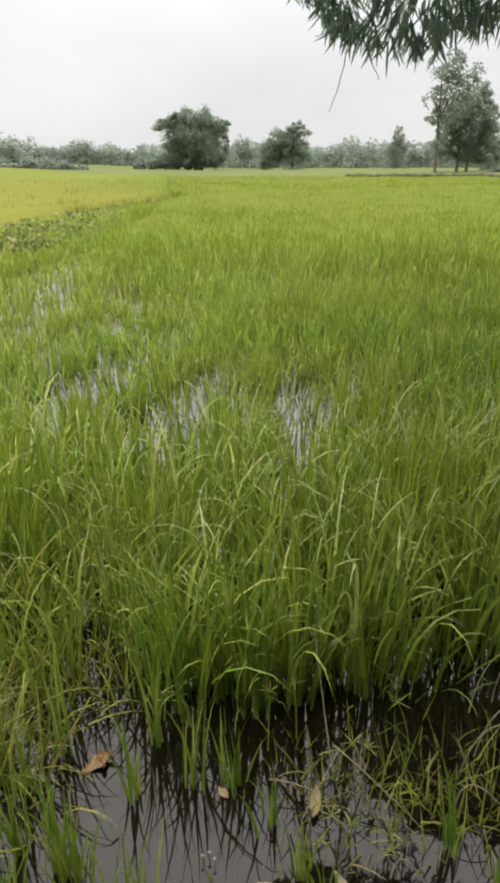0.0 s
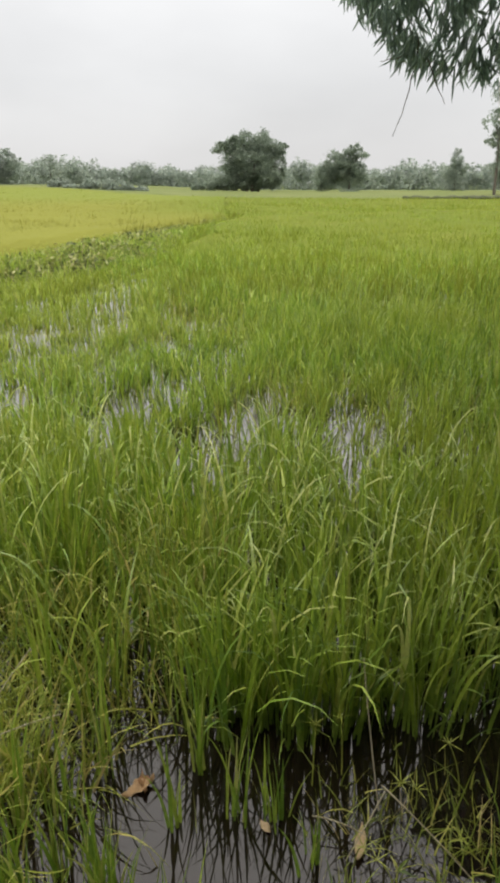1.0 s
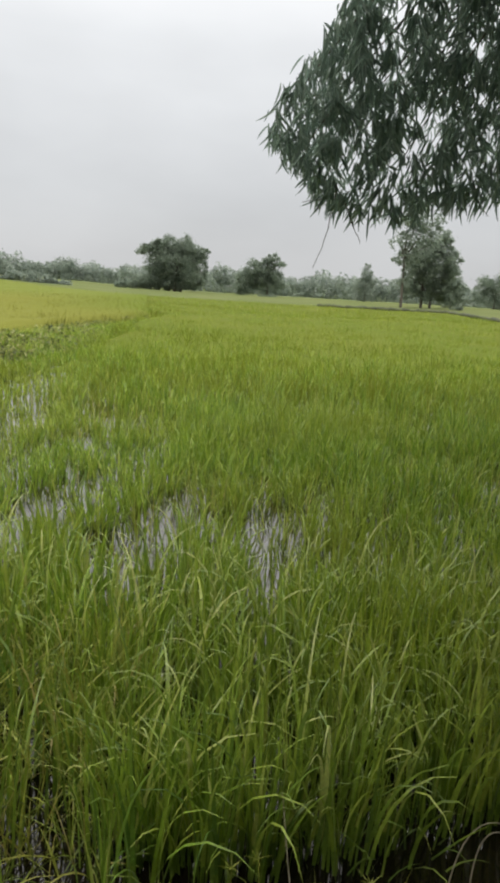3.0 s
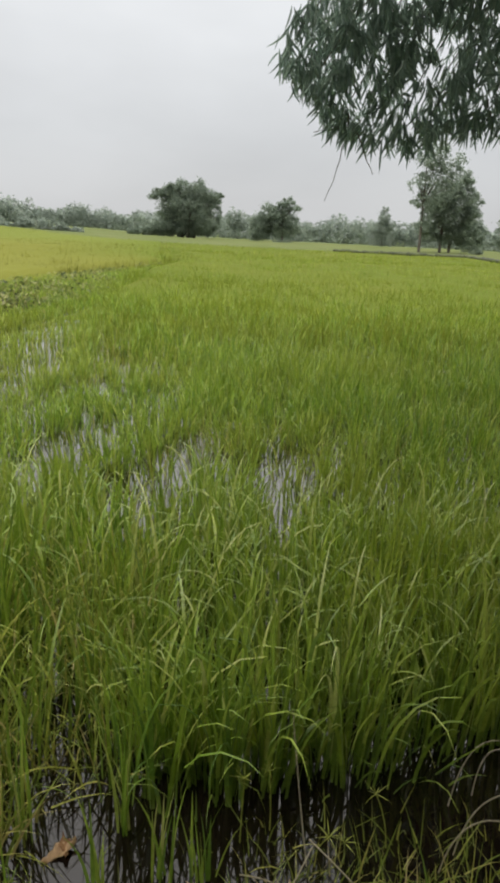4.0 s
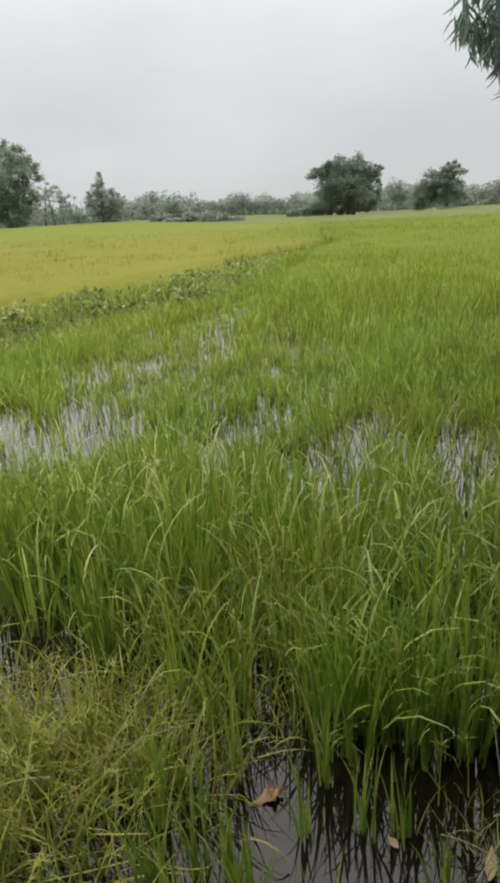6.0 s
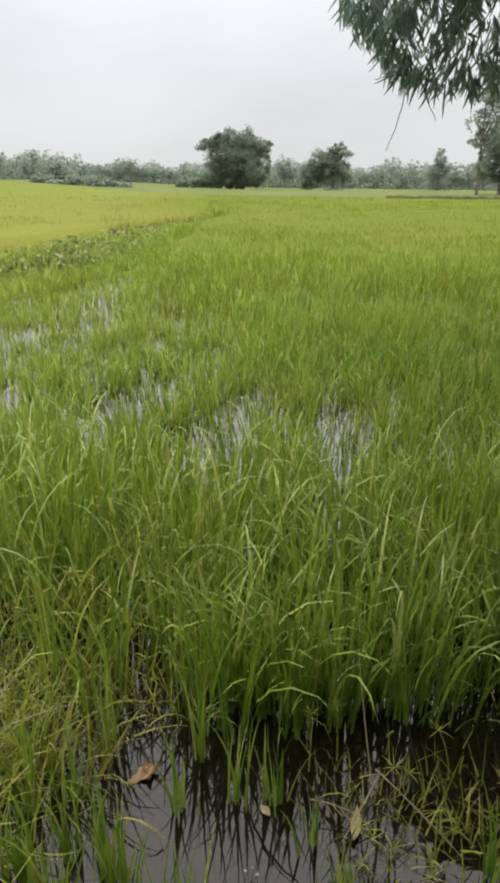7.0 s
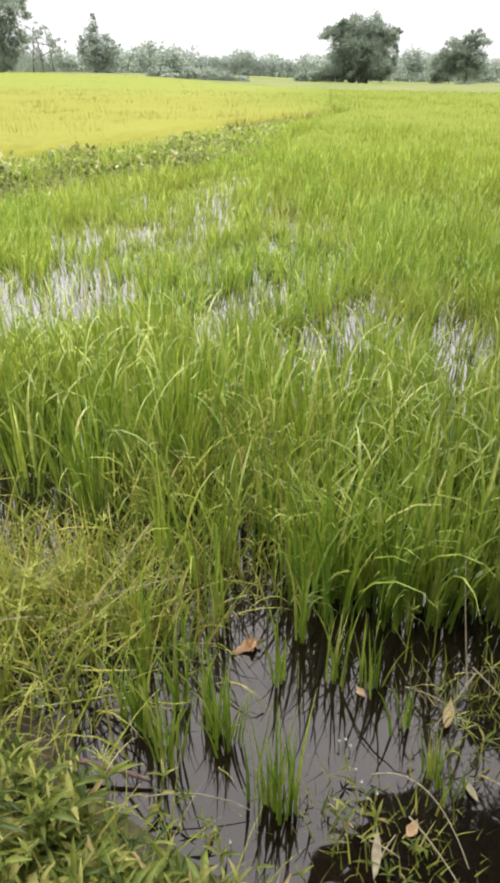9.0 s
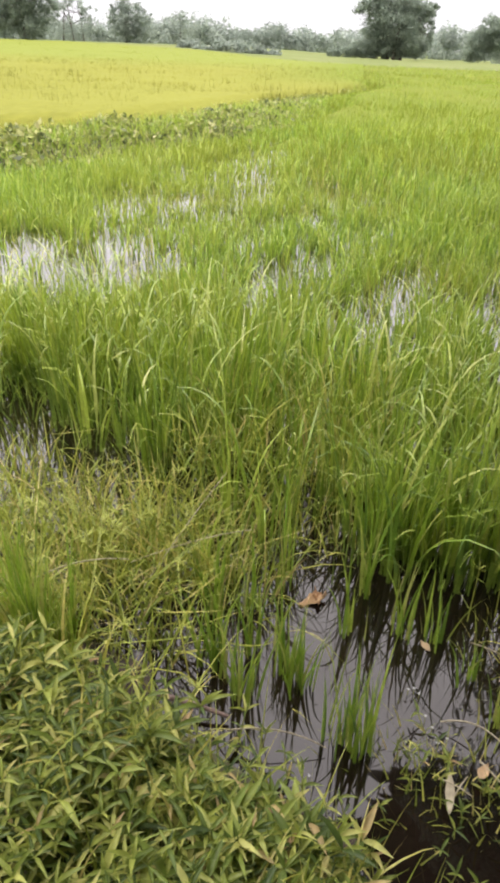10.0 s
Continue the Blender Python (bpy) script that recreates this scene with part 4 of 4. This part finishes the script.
YOUNG = "young bright green rice tuft standing alone in open water"
for px, py, c, h in [(-0.66, 1.12, 10, 0.34), (-0.62, 1.10, 14, 0.40), (-0.53, 1.03, 14, 0.38), (-0.56, 1.19, 9, 0.36), (-0.43, 1.13, 16, 0.36), (-0.40, 1.11, 9, 0.33), (-0.47, 1.21, 9, 0.38), (-0.27, 0.99, 8, 0.42), (-0.205, 0.975, 13, 0.41), (-0.23, 1.01, 6, 0.46),
                     (0.13, 1.19, 10, 0.24), (0.17, 1.14, 7, 0.22), (0.61, 1.15, 14, 0.44), (0.57, 1.18, 8, 0.36), (0.48, 1.27, 8, 0.34), (-0.30, 1.36, 5, 0.40), (-0.17, 1.43, 8, 0.44), (-0.62, 1.35, 9, 0.44), (-0.72, 1.3, 9, 0.40),
                     (-0.07, 1.43, 8, 0.36), (0.70, 1.32, 9, 0.40), (0.85, 1.2, 10, 0.40), (-1.08, 0.92, 40, 0.60), (-1.14, 0.96, 34, 0.62), (-1.04, 0.97, 20, 0.54), (-0.80, 1.42, 9, 0.45), (-0.55, 1.50, 9, 0.48), (-0.30, 1.55, 9, 0.5), (0.05, 1.32, 6, 0.26)]:
    open_tuft(px, py, c, h, YOUNG)

# ---- sedge with star heads ----


def sedge(px, py, h, rays, lean):
    root = new("sedge")
    root.location = (px, py, 0)
    tagged(root, "thin yellow-green sedge with a star-shaped head", "sedge", "sedges in the shallow water")
    a = rng.random() * 6.28
    top = np.array((math.cos(a) * lean, math.sin(a) * lean, h))
    v, f = tube_arrays(bezier((0, 0, -0.05), (0, 0, h * 0.6), top, 8), np.linspace(0.0022, 0.0014, 8), 5)
    put_mesh("stem", v, f, SEDGE, root)
    for q in range(rays):
        v, f = blade_arrays(top[None], np.array([rng.uniform(0.022, 0.055)]), np.array([6.28 * (q + rng.random() * 0.6) / rays]), np.array([rng.uniform(0.7, 1.4)]), np.array([rng.uniform(0.1, 0.7)]),
                            np.array([0.003]), 4, 2.0, np.zeros(1))
        put_mesh("bract", v, f, SEDGE, root)


for px, py, h, c in [(0.20, 1.47, 0.13, 9), (0.30, 1.52, 0.12, 9), (0.10, 1.60, 0.16, 8), (0.02, 1.55, 0.17, 8), (0.42, 1.58, 0.15, 8), (0.36, 1.40, 0.10, 8), (0.24, 1.27, 0.10, 7), (0.33, 1.25, 0.09, 7),
                     (-0.92, 1.45, 0.2, 9), (-1.1, 1.3, 0.24, 9), (-0.85, 1.22, 0.22, 9), (-0.75, 1.05, 0.20, 8), (0.14, 1.33, 0.12, 7)]:
    sedge(px, py, h, c, 0.05)
for k in range(26):
    sedge(rng.normal(-1.18, 0.24), rng.normal(1.22, 0.2), rng.uniform(0.22, 0.36), int(rng.integers(8, 12)), 0.1)

# ---- tangled yellowing sedge patch and low grass in the shallows ----
tangle = Pile()
n = 1900
x, y = rng.normal(-1.25, 0.28, n), rng.normal(1.20, 0.22, n)
tangle.add(blade_arrays(np.stack([x, y, land(x, y)], -1), 0.12 + 0.26 * rng.random(n) ** 1.5, rng.random(n) * 6.28, np.abs(rng.normal(0.1, 0.6, n)), rng.random(n) * 1.9, 0.0045 + 0.0065 * rng.random(n), 5, 1.6, rng.normal(0, 1, n)))
n = 900
x, y = rng.uniform(-1.8, -0.55, n), rng.uniform(1.35, 1.85, n)
tangle.add(blade_arrays(np.stack([x, y, land(x, y)], -1), 0.12 + 0.25 * rng.random(n), rng.random(n) * 6.28, np.abs(rng.normal(0.1, 0.5, n)), rng.random(n) * 1.6, 0.0045 + 0.006 * rng.random(n), 5, 1.6, rng.normal(0, 1, n)))
n = 750
x, y = rng.uniform(0.05, 0.95, n), rng.normal(1.42, 0.10, n)
tangle.add(blade_arrays(np.stack([x, y, land(x, y)], -1), 0.10 + 0.13 * rng.random(n), rng.random(n) * 6.28, np.abs(rng.normal(0.1, 0.6, n)), rng.random(n) * 1.5, 0.0035 + 0.004 * rng.random(n), 5, 1.6, rng.normal(0, 1, n)))
n = 420
x, y = rng.normal(0.02, 0.12, n), rng.normal(0.98, 0.08, n)
tangle.add(blade_arrays(np.stack([x, y, land(x, y)], -1), 0.08 + 0.10 * rng.random(n), rng.random(n) * 6.28, np.abs(rng.normal(0.1, 0.6, n)), rng.random(n) * 1.4, 0.004 + 0.005 * rng.random(n), 4, 1.6, rng.normal(0, 1, n)))
fallen = Pile()
n = 170
x, y = rng.uniform(-1.75, -0.62, n), rng.normal(1.28, 0.24, n)
fallen.add(blade_arrays(np.stack([x, y, np.maximum(land(x, y), 0) + 0.10 * rng.random(n)], -1), 0.16 + 0.30 * rng.random(n), rng.random(n) * 6.28, rng.uniform(0.5, 1.35, n), rng.normal(0, 0.25, n), 0.0035 + 0.0035 * rng.random(n), 4, 1.3, rng.normal(0, 1, n)))
tagged(fallen.make("fallen_sedge_stalks", SEDGE), "pale fallen stalks crossing in the yellowing sedge", "straw", kind="stuff")
n = 1100
x, y = rng.uniform(-1.15, -0.35, n), rng.uniform(1.68, 2.75, n)
tangle.add(blade_arrays(np.stack([x, y, np.maximum(land(x, y), 0) + 0.22 * rng.random(n) * (y > 1.8)], -1), 0.12 + 0.20 * rng.random(n), rng.random(n) * 6.28, np.abs(rng.normal(0.35, 0.5, n)), rng.random(n) * 1.6, 0.0045 + 0.005 * rng.random(n), 5, 1.6, rng.normal(0, 1, n)))
tagged(tangle.make("sedge_tangle", SEDGE), "tangled yellowing sedge and grass in the shallows", "grass", kind="stuff")

# clumps of sedge, one by one


def sedge_clump(blades):
    root = new("sedge_clump")
    tagged(root, "yellowing grassy sedge clump leaning in the shallows", "sedge", "sedge clumps in the shallows")
    for q in range(blades):
        v, f = blade_arrays(np.array([[rng.normal(0, 0.02), rng.normal(0, 0.02), -0.03]]), np.array([rng.uniform(0.2, 0.42)]), np.array([rng.random() * 6.28]), np.array([abs(rng.normal(0.15, 0.35))]), np.array([rng.uniform(0.2, 1.9)]),
                            np.array([rng.uniform(0.005, 0.010)]), 6, 1.8, rng.normal(0, 1, 1))
        put_mesh("leaf_blade", v, f, SEDGE_ONE, root)
    return root


clumps = [sedge_clump(int(rng.integers(10, 15))) for q in range(6)]
for k in range(46):
    px, py = (rng.normal(-1.2, 0.26), rng.normal(1.24, 0.2)) if k < 34 else (rng.uniform(-1.1, -0.66), rng.uniform(1.4, 1.62))
    spot = pose(px, py, max(float(land(px, py)), -0.03), 0, 0, rng.uniform(0, 360))
    if k < len(clumps):
        clumps[k].matrix_basis = spot
    else:
        copy_thing(clumps[k % len(clumps)], spot)

# ---- small white water flowers ----


def water_flower(px, py):
    root = new("water_flower")
    root.location = (px, py, 0.02)
    tagged(root, "tiny white flower standing just above the water", "flower", "white flowers on the water")
    v, f = tube_arrays(bezier((0, 0, -0.05), (0.002, 0, -0.02), (0, 0, 0.004), 5), np.full(5, 0.001), 5)
    put_mesh("stem", v, f, SEDGE, root)
    for q in range(5):
        v, f = blade_arrays(np.array([[0.0, 0.0, 0.004]]), np.array([rng.uniform(0.004, 0.007)]), np.array([q * 1.257 + rng.normal(0, 0.15)]), np.array([0.9]), np.array([0.5]), np.array([0.0035]), 3, 1.0, np.zeros(1), 0.6)
        put_mesh("petal", v, f, PETAL, root)


PETAL = leaf_material("white_petal", [(0.0, (0.42, 0.42, 0.40)), (1.0, (0.55, 0.55, 0.52))], share=0.3, rough=0.5)
for px, py in [(-0.10, 1.21), (-0.085, 1.195), (-0.115, 1.20), (-0.04, 1.10), (-0.02, 1.06), (-0.06, 1.13), (0.0, 1.08), (-0.30, 0.86)]:
    water_flower(px, py)

# ---- broad-leaved weeds on the near bank ----


def weed_leaf_data(seg=5):
    s = np.linspace(0, 1, seg + 1)
    w = np.sin(np.pi * np.clip(s, 0.03, 0.985) ** 0.8) * 0.5
    sag = 0.10 * s - 0.28 * s ** 2
    v = np.stack([np.stack([-w, s, sag + 0.25 * w], -1), np.stack([0 * s, s, sag], -1), np.stack([w, s, sag + 0.25 * w], -1)], 1).reshape(-1, 3)
    j = np.arange(seg)
    f = np.concatenate([np.stack([3 * j, 3 * j + 1, 3 * j + 4, 3 * j + 3], -1), np.stack([3 * j + 1, 3 * j + 2, 3 * j + 5, 3 * j + 4], -1)])
    return v, f


WV, WF = weed_leaf_data()
tmp = put_mesh("leaf", WV, WF, WEED_ONE)
weed_leaf = tmp.data
bpy.data.objects.remove(tmp)


def weed_poses(h, count, r, small=1.0):
    """A stem's leaves: place along it, turn, rise, length, width."""
    out = []
    big = r.random()
    lean = Vector((r.normal(0, 0.25), r.normal(0, 0.25), 1)).normalized()
    pairs = max(1, (count - 4) // 2)
    for q in range(count):
        top = q >= 2 * pairs
        t = 1.0 if top else 0.35 + 0.55 * (q // 2) / pairs
        at = lean * (h * t)
        yaw = (q * 1.45 if top else (q // 2) * 1.571 + (q % 2) * 3.1416) + r.normal(0, 0.3)
        rise = (0.55 if top else 0.05 + 0.35 * t) + r.normal(0, 0.22)
        ln = (0.033 + 0.038 * r.random() ** 1.4) * (1 + 0.4 * (big > 0.75)) * (0.85 if top else 1.05) * small
        out.append((at, yaw, rise, ln, ln * r.uniform(0.15, 0.23)))
    return lean, out


def weed(px, py, h, count, seed, small=1.0):
    r = np.random.default_rng(seed)
    root = new("weed")
    z0 = float(land(px, py))
    root.location = (px, py, z0)
    tagged(root, "leafy green weed with narrow pointed leaves on the bank", "weed", "weeds on the near bank")
    lean, leaves = weed_poses(h, count, r, small)
    v, f = tube_arrays(bezier((0, 0, -0.03), np.array(lean) * h * 0.5, np.array(lean) * h, 6), np.linspace(0.0025, 0.0012, 6), 5)
    put_mesh("stem", v, f, SEDGE, root)
    for at, yaw, rise, ln, wd in leaves:
        lf = new("leaf", weed_leaf)
        lf.parent = root
        lf.matrix_local = Matrix.Translation(at) @ Euler((rise, 0, yaw)).to_matrix().to_4x4() @ Matrix.Diagonal((wd, ln, ln, 1))


def bank_edge(x):
    """How far the weeds of the bank reach out over the water."""
    return np.interp(x, [-3.6, -1.9, -1.07, -0.86, -0.67, -0.58, -0.45, -0.33, -0.18, -0.10, 0.0, 0.12, 0.3, 3.2], [1.1, 0.90, 0.78, 0.79, 0.79, 0.75, 0.69, 0.70, 0.70, 0.68, 0.64, 0.57, 0.45, 0.4])


k = 0
while k < 100:
    px, py = rng.uniform(-1.15, 0.1), rng.uniform(0.45, 0.85)
    if py > bank_edge(px) + 0.015:
        continue
    weed(px, py, rng.uniform(0.09, 0.20), int(rng.integers(7, 11)), 300 + k)
    k += 1
for k, (px, py) in enumerate([(-0.02, 1.02), (0.03, 0.98), (-0.06, 0.97), (0.24, 1.25), (0.36, 1.28), (-0.34, 0.84), (-0.30, 0.80), (0.0, 1.06), (0.06, 1.03), (-0.03, 0.93), (0.07, 0.92), (0.02, 0.89), (0.10, 0.97), (0.13, 0.88), (-0.10, 0.92), (0.05, 0.84), (0.18, 0.82), (-0.47, 0.89), (-0.50, 0.90), (-0.44, 0.88), (-0.16, 0.78), (-0.05, 0.77), (0.04, 0.75), (-0.08, 0.84), (0.12, 0.74)]):
    weed(px, py, rng.uniform(0.10, 0.18), int(rng.integers(7, 11)), 700 + k, 0.7)
bank = Pile()
WV, WF = weed_leaf_data(3)
r = np.random.default_rng(99)
for k in range(3900):
    px, py = (r.uniform(-1.9, 0.4), r.uniform(0.25, 0.98)) if k < 2700 else (r.uniform(-3.6, 3.2), r.uniform(-1.4, 0.98))
    if py > bank_edge(px) - 0.02 or drift(px, py, 0.16, 97) < 0.3 or math.hypot(px, py + 0.35) < 0.28:
        continue
    z0 = float(land(px, py))
    lean, leaves = weed_poses(r.uniform(0.05, 0.16), int(r.integers(6, 11)), r)
    for at, yaw, rise, ln, wd in leaves:
        m4 = Matrix.Translation(Vector((px, py, z0)) + at) @ Euler((rise, 0, yaw)).to_matrix().to_4x4() @ Matrix.Diagonal((wd, ln, ln, 1))
        m4 = np.array(m4)
        bank.add((WV @ m4[:3, :3].T + m4[:3, 3], WF))
tagged(bank.make("bank_weeds", WEED), "dense low leafy weeds covering the near bank", "weeds", kind="stuff")

blades = 1500
x, y = rng.uniform(-1.6, 0.2, blades), rng.uniform(0.35, 0.95, blades)
keep = y < bank_edge(x) + 0.02
x, y = x[keep], y[keep]
n = len(x)
grass = Pile()
grass.add(blade_arrays(np.stack([x, y, land(x, y)], -1), 0.12 + 0.18 * rng.random(n), rng.random(n) * 6.28, np.abs(rng.normal(0.1, 0.5, n)), rng.random(n) * 1.5, 0.004 + 0.004 * rng.random(n), 5, 1.6, rng.normal(0, 1, n)))
tagged(grass.make("bank_grass", SEDGE), "yellow-green grass blades among the weeds of the bank", "grass", kind="stuff")

# ---- grove out of view: crowns mirrored in the water, the rest added for shade ----
grove = Pile()


def crown_gap(x, y, z):
    """Where the overhanging crowns stand open and the sky comes through."""
    slope = (z + 1.58) / np.hypot(x - 0.1, y) + 0.16 * (drift(x, z, 0.5, 82) - 0.5)
    return (y > 0.5) & (slope > 1.12) & (slope < 1.37)


# unseen mass behind the bank, added to keep light off the near plants
n = 16000
gx, gy, gz = rng.uniform(-9, 12, n), rng.uniform(-6.5, -2.6, n), 0.2 + 7.0 * rng.random(n)
grove.add(leaf_cards(np.stack([gx, gy, gz], -1), 0.2))
# taller right-hand part, added to shade the front rice from behind
n = 3600
gx, gy, gz = rng.uniform(0.1, 8.0, n), rng.uniform(-5.2, -2.7, n), rng.uniform(6.8, 11.0, n)
grove.add(leaf_cards(np.stack([gx, gy, gz], -1)[gx > 0.1 + 0.9 * drift(gy, gz, 0.8, 98)], 0.2))
# unseen foliage beside the water, added for shade on the right
n = 9000
gx, gy, gz = rng.uniform(1.1, 6.5, n), rng.uniform(-2.8, 1.7, n), rng.uniform(1.5, 5.6, n)
grove.add(leaf_cards(np.stack([gx, gy, gz], -1)[gx > 1.1 + 0.5 * drift(gy, gz, 0.6, 92)], 0.14))
# overhanging crowns, known by their dark mirror image in the water
n = 30000
gx, gy = rng.uniform(-0.5, 9.0, n), rng.uniform(-3.0, 6.5, n)
gz = 3.0 + 3.6 * rng.random(n)
keep = ((gx > 1.0 + 0.5 * drift(gy, gz, 0.5, 90) + 0.45 * np.maximum(gy - 2.0, 0)) | ((gx > -0.45 + 0.6 * drift(gy, gz, 0.4, 93) + 0.35 * drift(gy, gz, 0.12, 95)) & (gz > 1.33 * np.hypot(gx, gy) - 1.4 + 0.5 * drift(gx, gy, 0.2, 94)))) & (gz > 1.7 + 0.47 * np.hypot(gx, gy)) & (drift(gx + gz, gy - gz, 0.7, 91) > 0.2)
grove.add(leaf_cards(np.stack([gx, gy, gz], -1)[keep & ~crown_gap(gx, gy, gz)], 0.20))
# high crowns added out of view to fill out the dark mirror image
n = 9000
gx, gy = rng.uniform(0.4, 8.0, n), rng.uniform(5.0, 9.5, n)
gz = 1.75 + 0.5 * np.hypot(gx, gy) + 1.5 * rng.random(n)
grove.add(leaf_cards(np.stack([gx, gy, gz], -1)[(gx > 0.35 + 0.10 * gy + 0.6 * drift(gy, gz, 0.5, 96)) & ~crown_gap(gx, gy, gz)], 0.19))
for k in range(26):
    bx, by = rng.uniform(1.9, 6.5), rng.uniform(-5.0, 1.2)
    tall, reach = rng.uniform(5.0, 7.0), rng.uniform(0.5, 6.5)
    p = bezier((bx, by, 0.0), (bx + 0.2, by + 0.15 * reach, tall), (bx - 0.25 * reach, by + reach, tall - 0.3), 16)
    grove.add(tube_arrays(p, np.linspace(0.03, 0.008, 16), 6))
tagged(grove.make("bamboo_grove", GROVE_LEAF), "dark bamboo grove out of view, mirrored in the water and added for shade", "bamboo", kind="stuff")

# ---- things afloat ----


def dead_leaf(px, py, ln, wd, yaw, curl, label, z=0.006, mat=None, torn=0.06):
    s = np.linspace(0, 1, 9)
    w = np.sin(np.pi * np.clip(s, 0.03, 0.98) ** 0.9) * 0.5 * wd * (1 + torn * np.sin(11 * s + 40 * px))
    zc = curl * ln * (2 * s - 1) ** 2 * 0.5
    cols = [np.stack([k * w, (s - 0.5) * ln, zc + abs(k) * curl * w + (0.05 + torn * 0.3) * wd * np.sin(9 * s + 3 * k) + (0.04 + torn * 0.3) * wd * np.cos(17 * s - 5 * k)], -1) for k in (-1, -0.5, 0, 0.5, 1)]
    v = np.stack(cols, 1).reshape(-1, 3)
    i, j = np.meshgrid(np.arange(8), np.arange(4), indexing="ij")
    f = np.stack([i * 5 + j, i * 5 + j + 1, (i + 1) * 5 + j + 1, (i + 1) * 5 + j], -1).reshape(-1, 4)
    ob = put_mesh("dead_leaf", v, f, mat or DEAD_LEAF)
    ob.matrix_world = pose(px, py, z, rng.normal(0, 6), rng.normal(0, 8), yaw)
    tagged(ob, label, "dead leaf", "dead leaves on the water")
    sol = ob.modifiers.new("thickness", "SOLIDIFY")
    sol.thickness = 0.001


dead_leaf(-0.45, 1.46, 0.10, 0.040, -50, 0.12, "torn crumpled orange-brown dead leaf floating on the water", 0.008, None, 0.4)
dead_leaf(-0.44, 1.472, 0.075, 0.026, 25, 0.25, "small torn orange-brown dead leaf lying across another", 0.014, None, 0.4)
dead_leaf(0.155, 1.385, 0.105, 0.03, -5, 0.15, "long tan dead leaf lying among the sedge", 0.012)
dead_leaf(0.218, 1.172, 0.075, 0.018, 32, 0.1, "pale dry leaf floating at the dark water's edge", 0.008, STRAW)
dead_leaf(0.09, 1.01, 0.05, 0.025, -20, 0.4, "curled yellow-brown leaf caught in the grass", 0.03)
dead_leaf(-0.09, 1.40, 0.05, 0.022, 40, 0.05, "half-sunken brown leaf in the muddy water", 0.003)
dead_leaf(0.02, 0.93, 0.12, 0.022, 5, 0.15, "grey dry leaf lying over the bank's edge", 0.03, STRAW)


def straw(pts, r, mat, name, label, category):
    v, f = tube_arrays(bezier(*pts, 14), np.linspace(r, r * 0.6, 14), 6)
    tagged(put_mesh(name, v, f, mat), label, category, "straws over the water" if name == "straw" else "")


straw(((-0.74, 0.925, 0.05), (-0.64, 0.94, 0.045), (-0.54, 0.95, 0.02)), 0.009, STICK, "stick", "thick reddish-brown wet stick lying in the shallows", "stick")
PALE = "pale dry straw bent over the dark water"
for pts in [((-0.52, 0.88, 0.06), (-0.40, 0.93, 0.09), (-0.28, 0.95, 0.02)), ((-0.02, 1.13, 0.02), (0.12, 1.16, 0.09), (0.22, 0.97, 0.01)), ((0.08, 1.04, 0.03), (0.14, 0.98, 0.05), (0.21, 0.90, 0.03)),
            ((0.0, 0.95, 0.04), (0.03, 0.94, 0.05), (0.07, 0.93, 0.04)), ((0.03, 0.92, 0.04), (0.04, 0.95, 0.045), (0.055, 0.98, 0.04)), ((0.03, 1.41, 0.05), (0.10, 1.41, 0.05), (0.17, 1.39, 0.03)),
            ((0.20, 1.47, 0.12), (0.30, 1.40, 0.09), (0.42, 1.33, 0.01)), ((0.21, 1.46, 0.11), (0.16, 1.38, 0.06), (0.12, 1.33, 0.01)), ((0.20, 1.48, 0.02), (0.16, 1.60, 0.22), (0.14, 1.66, 0.36)),
            ((0.55, 1.52, 0.0), (0.60, 1.56, 0.24), (0.78, 1.50, 0.16)), ((0.60, 1.58, 0.0), (0.64, 1.60, 0.30), (0.86, 1.56, 0.20)), ((0.5, 1.36, 0.0), (0.50, 1.38, 0.20), (0.60, 1.34, 0.10)), ((0.66, 1.40, 0.0), (0.68, 1.42, 0.26), (0.80, 1.30, 0.05)),
            ((0.29, 1.20, 0.0), (0.30, 1.22, 0.10), (0.37, 1.22, 0.02)), ((0.33, 1.20, 0.0), (0.35, 1.24, 0.085), (0.41, 1.19, 0.0)), ((0.62, 1.75, 0.0), (0.68, 1.85, 0.27), (0.86, 1.85, 0.12)), ((0.70, 1.80, 0.0), (0.74, 1.90, 0.24), (0.90, 1.80, 0.05)),
            ((-0.95, 1.25, 0.05), (-0.85, 1.40, 0.25), (-0.80, 1.60, 0.32)), ((-1.0, 1.30, 0.12), (-0.8, 1.42, 0.2), (-0.66, 1.47, 0.22)), ((-1.3, 1.0, 0.1), (-1.1, 1.1, 0.28), (-0.9, 1.12, 0.3))]:
    straw(pts, 0.0022, STRAW, "straw", PALE, "straw")
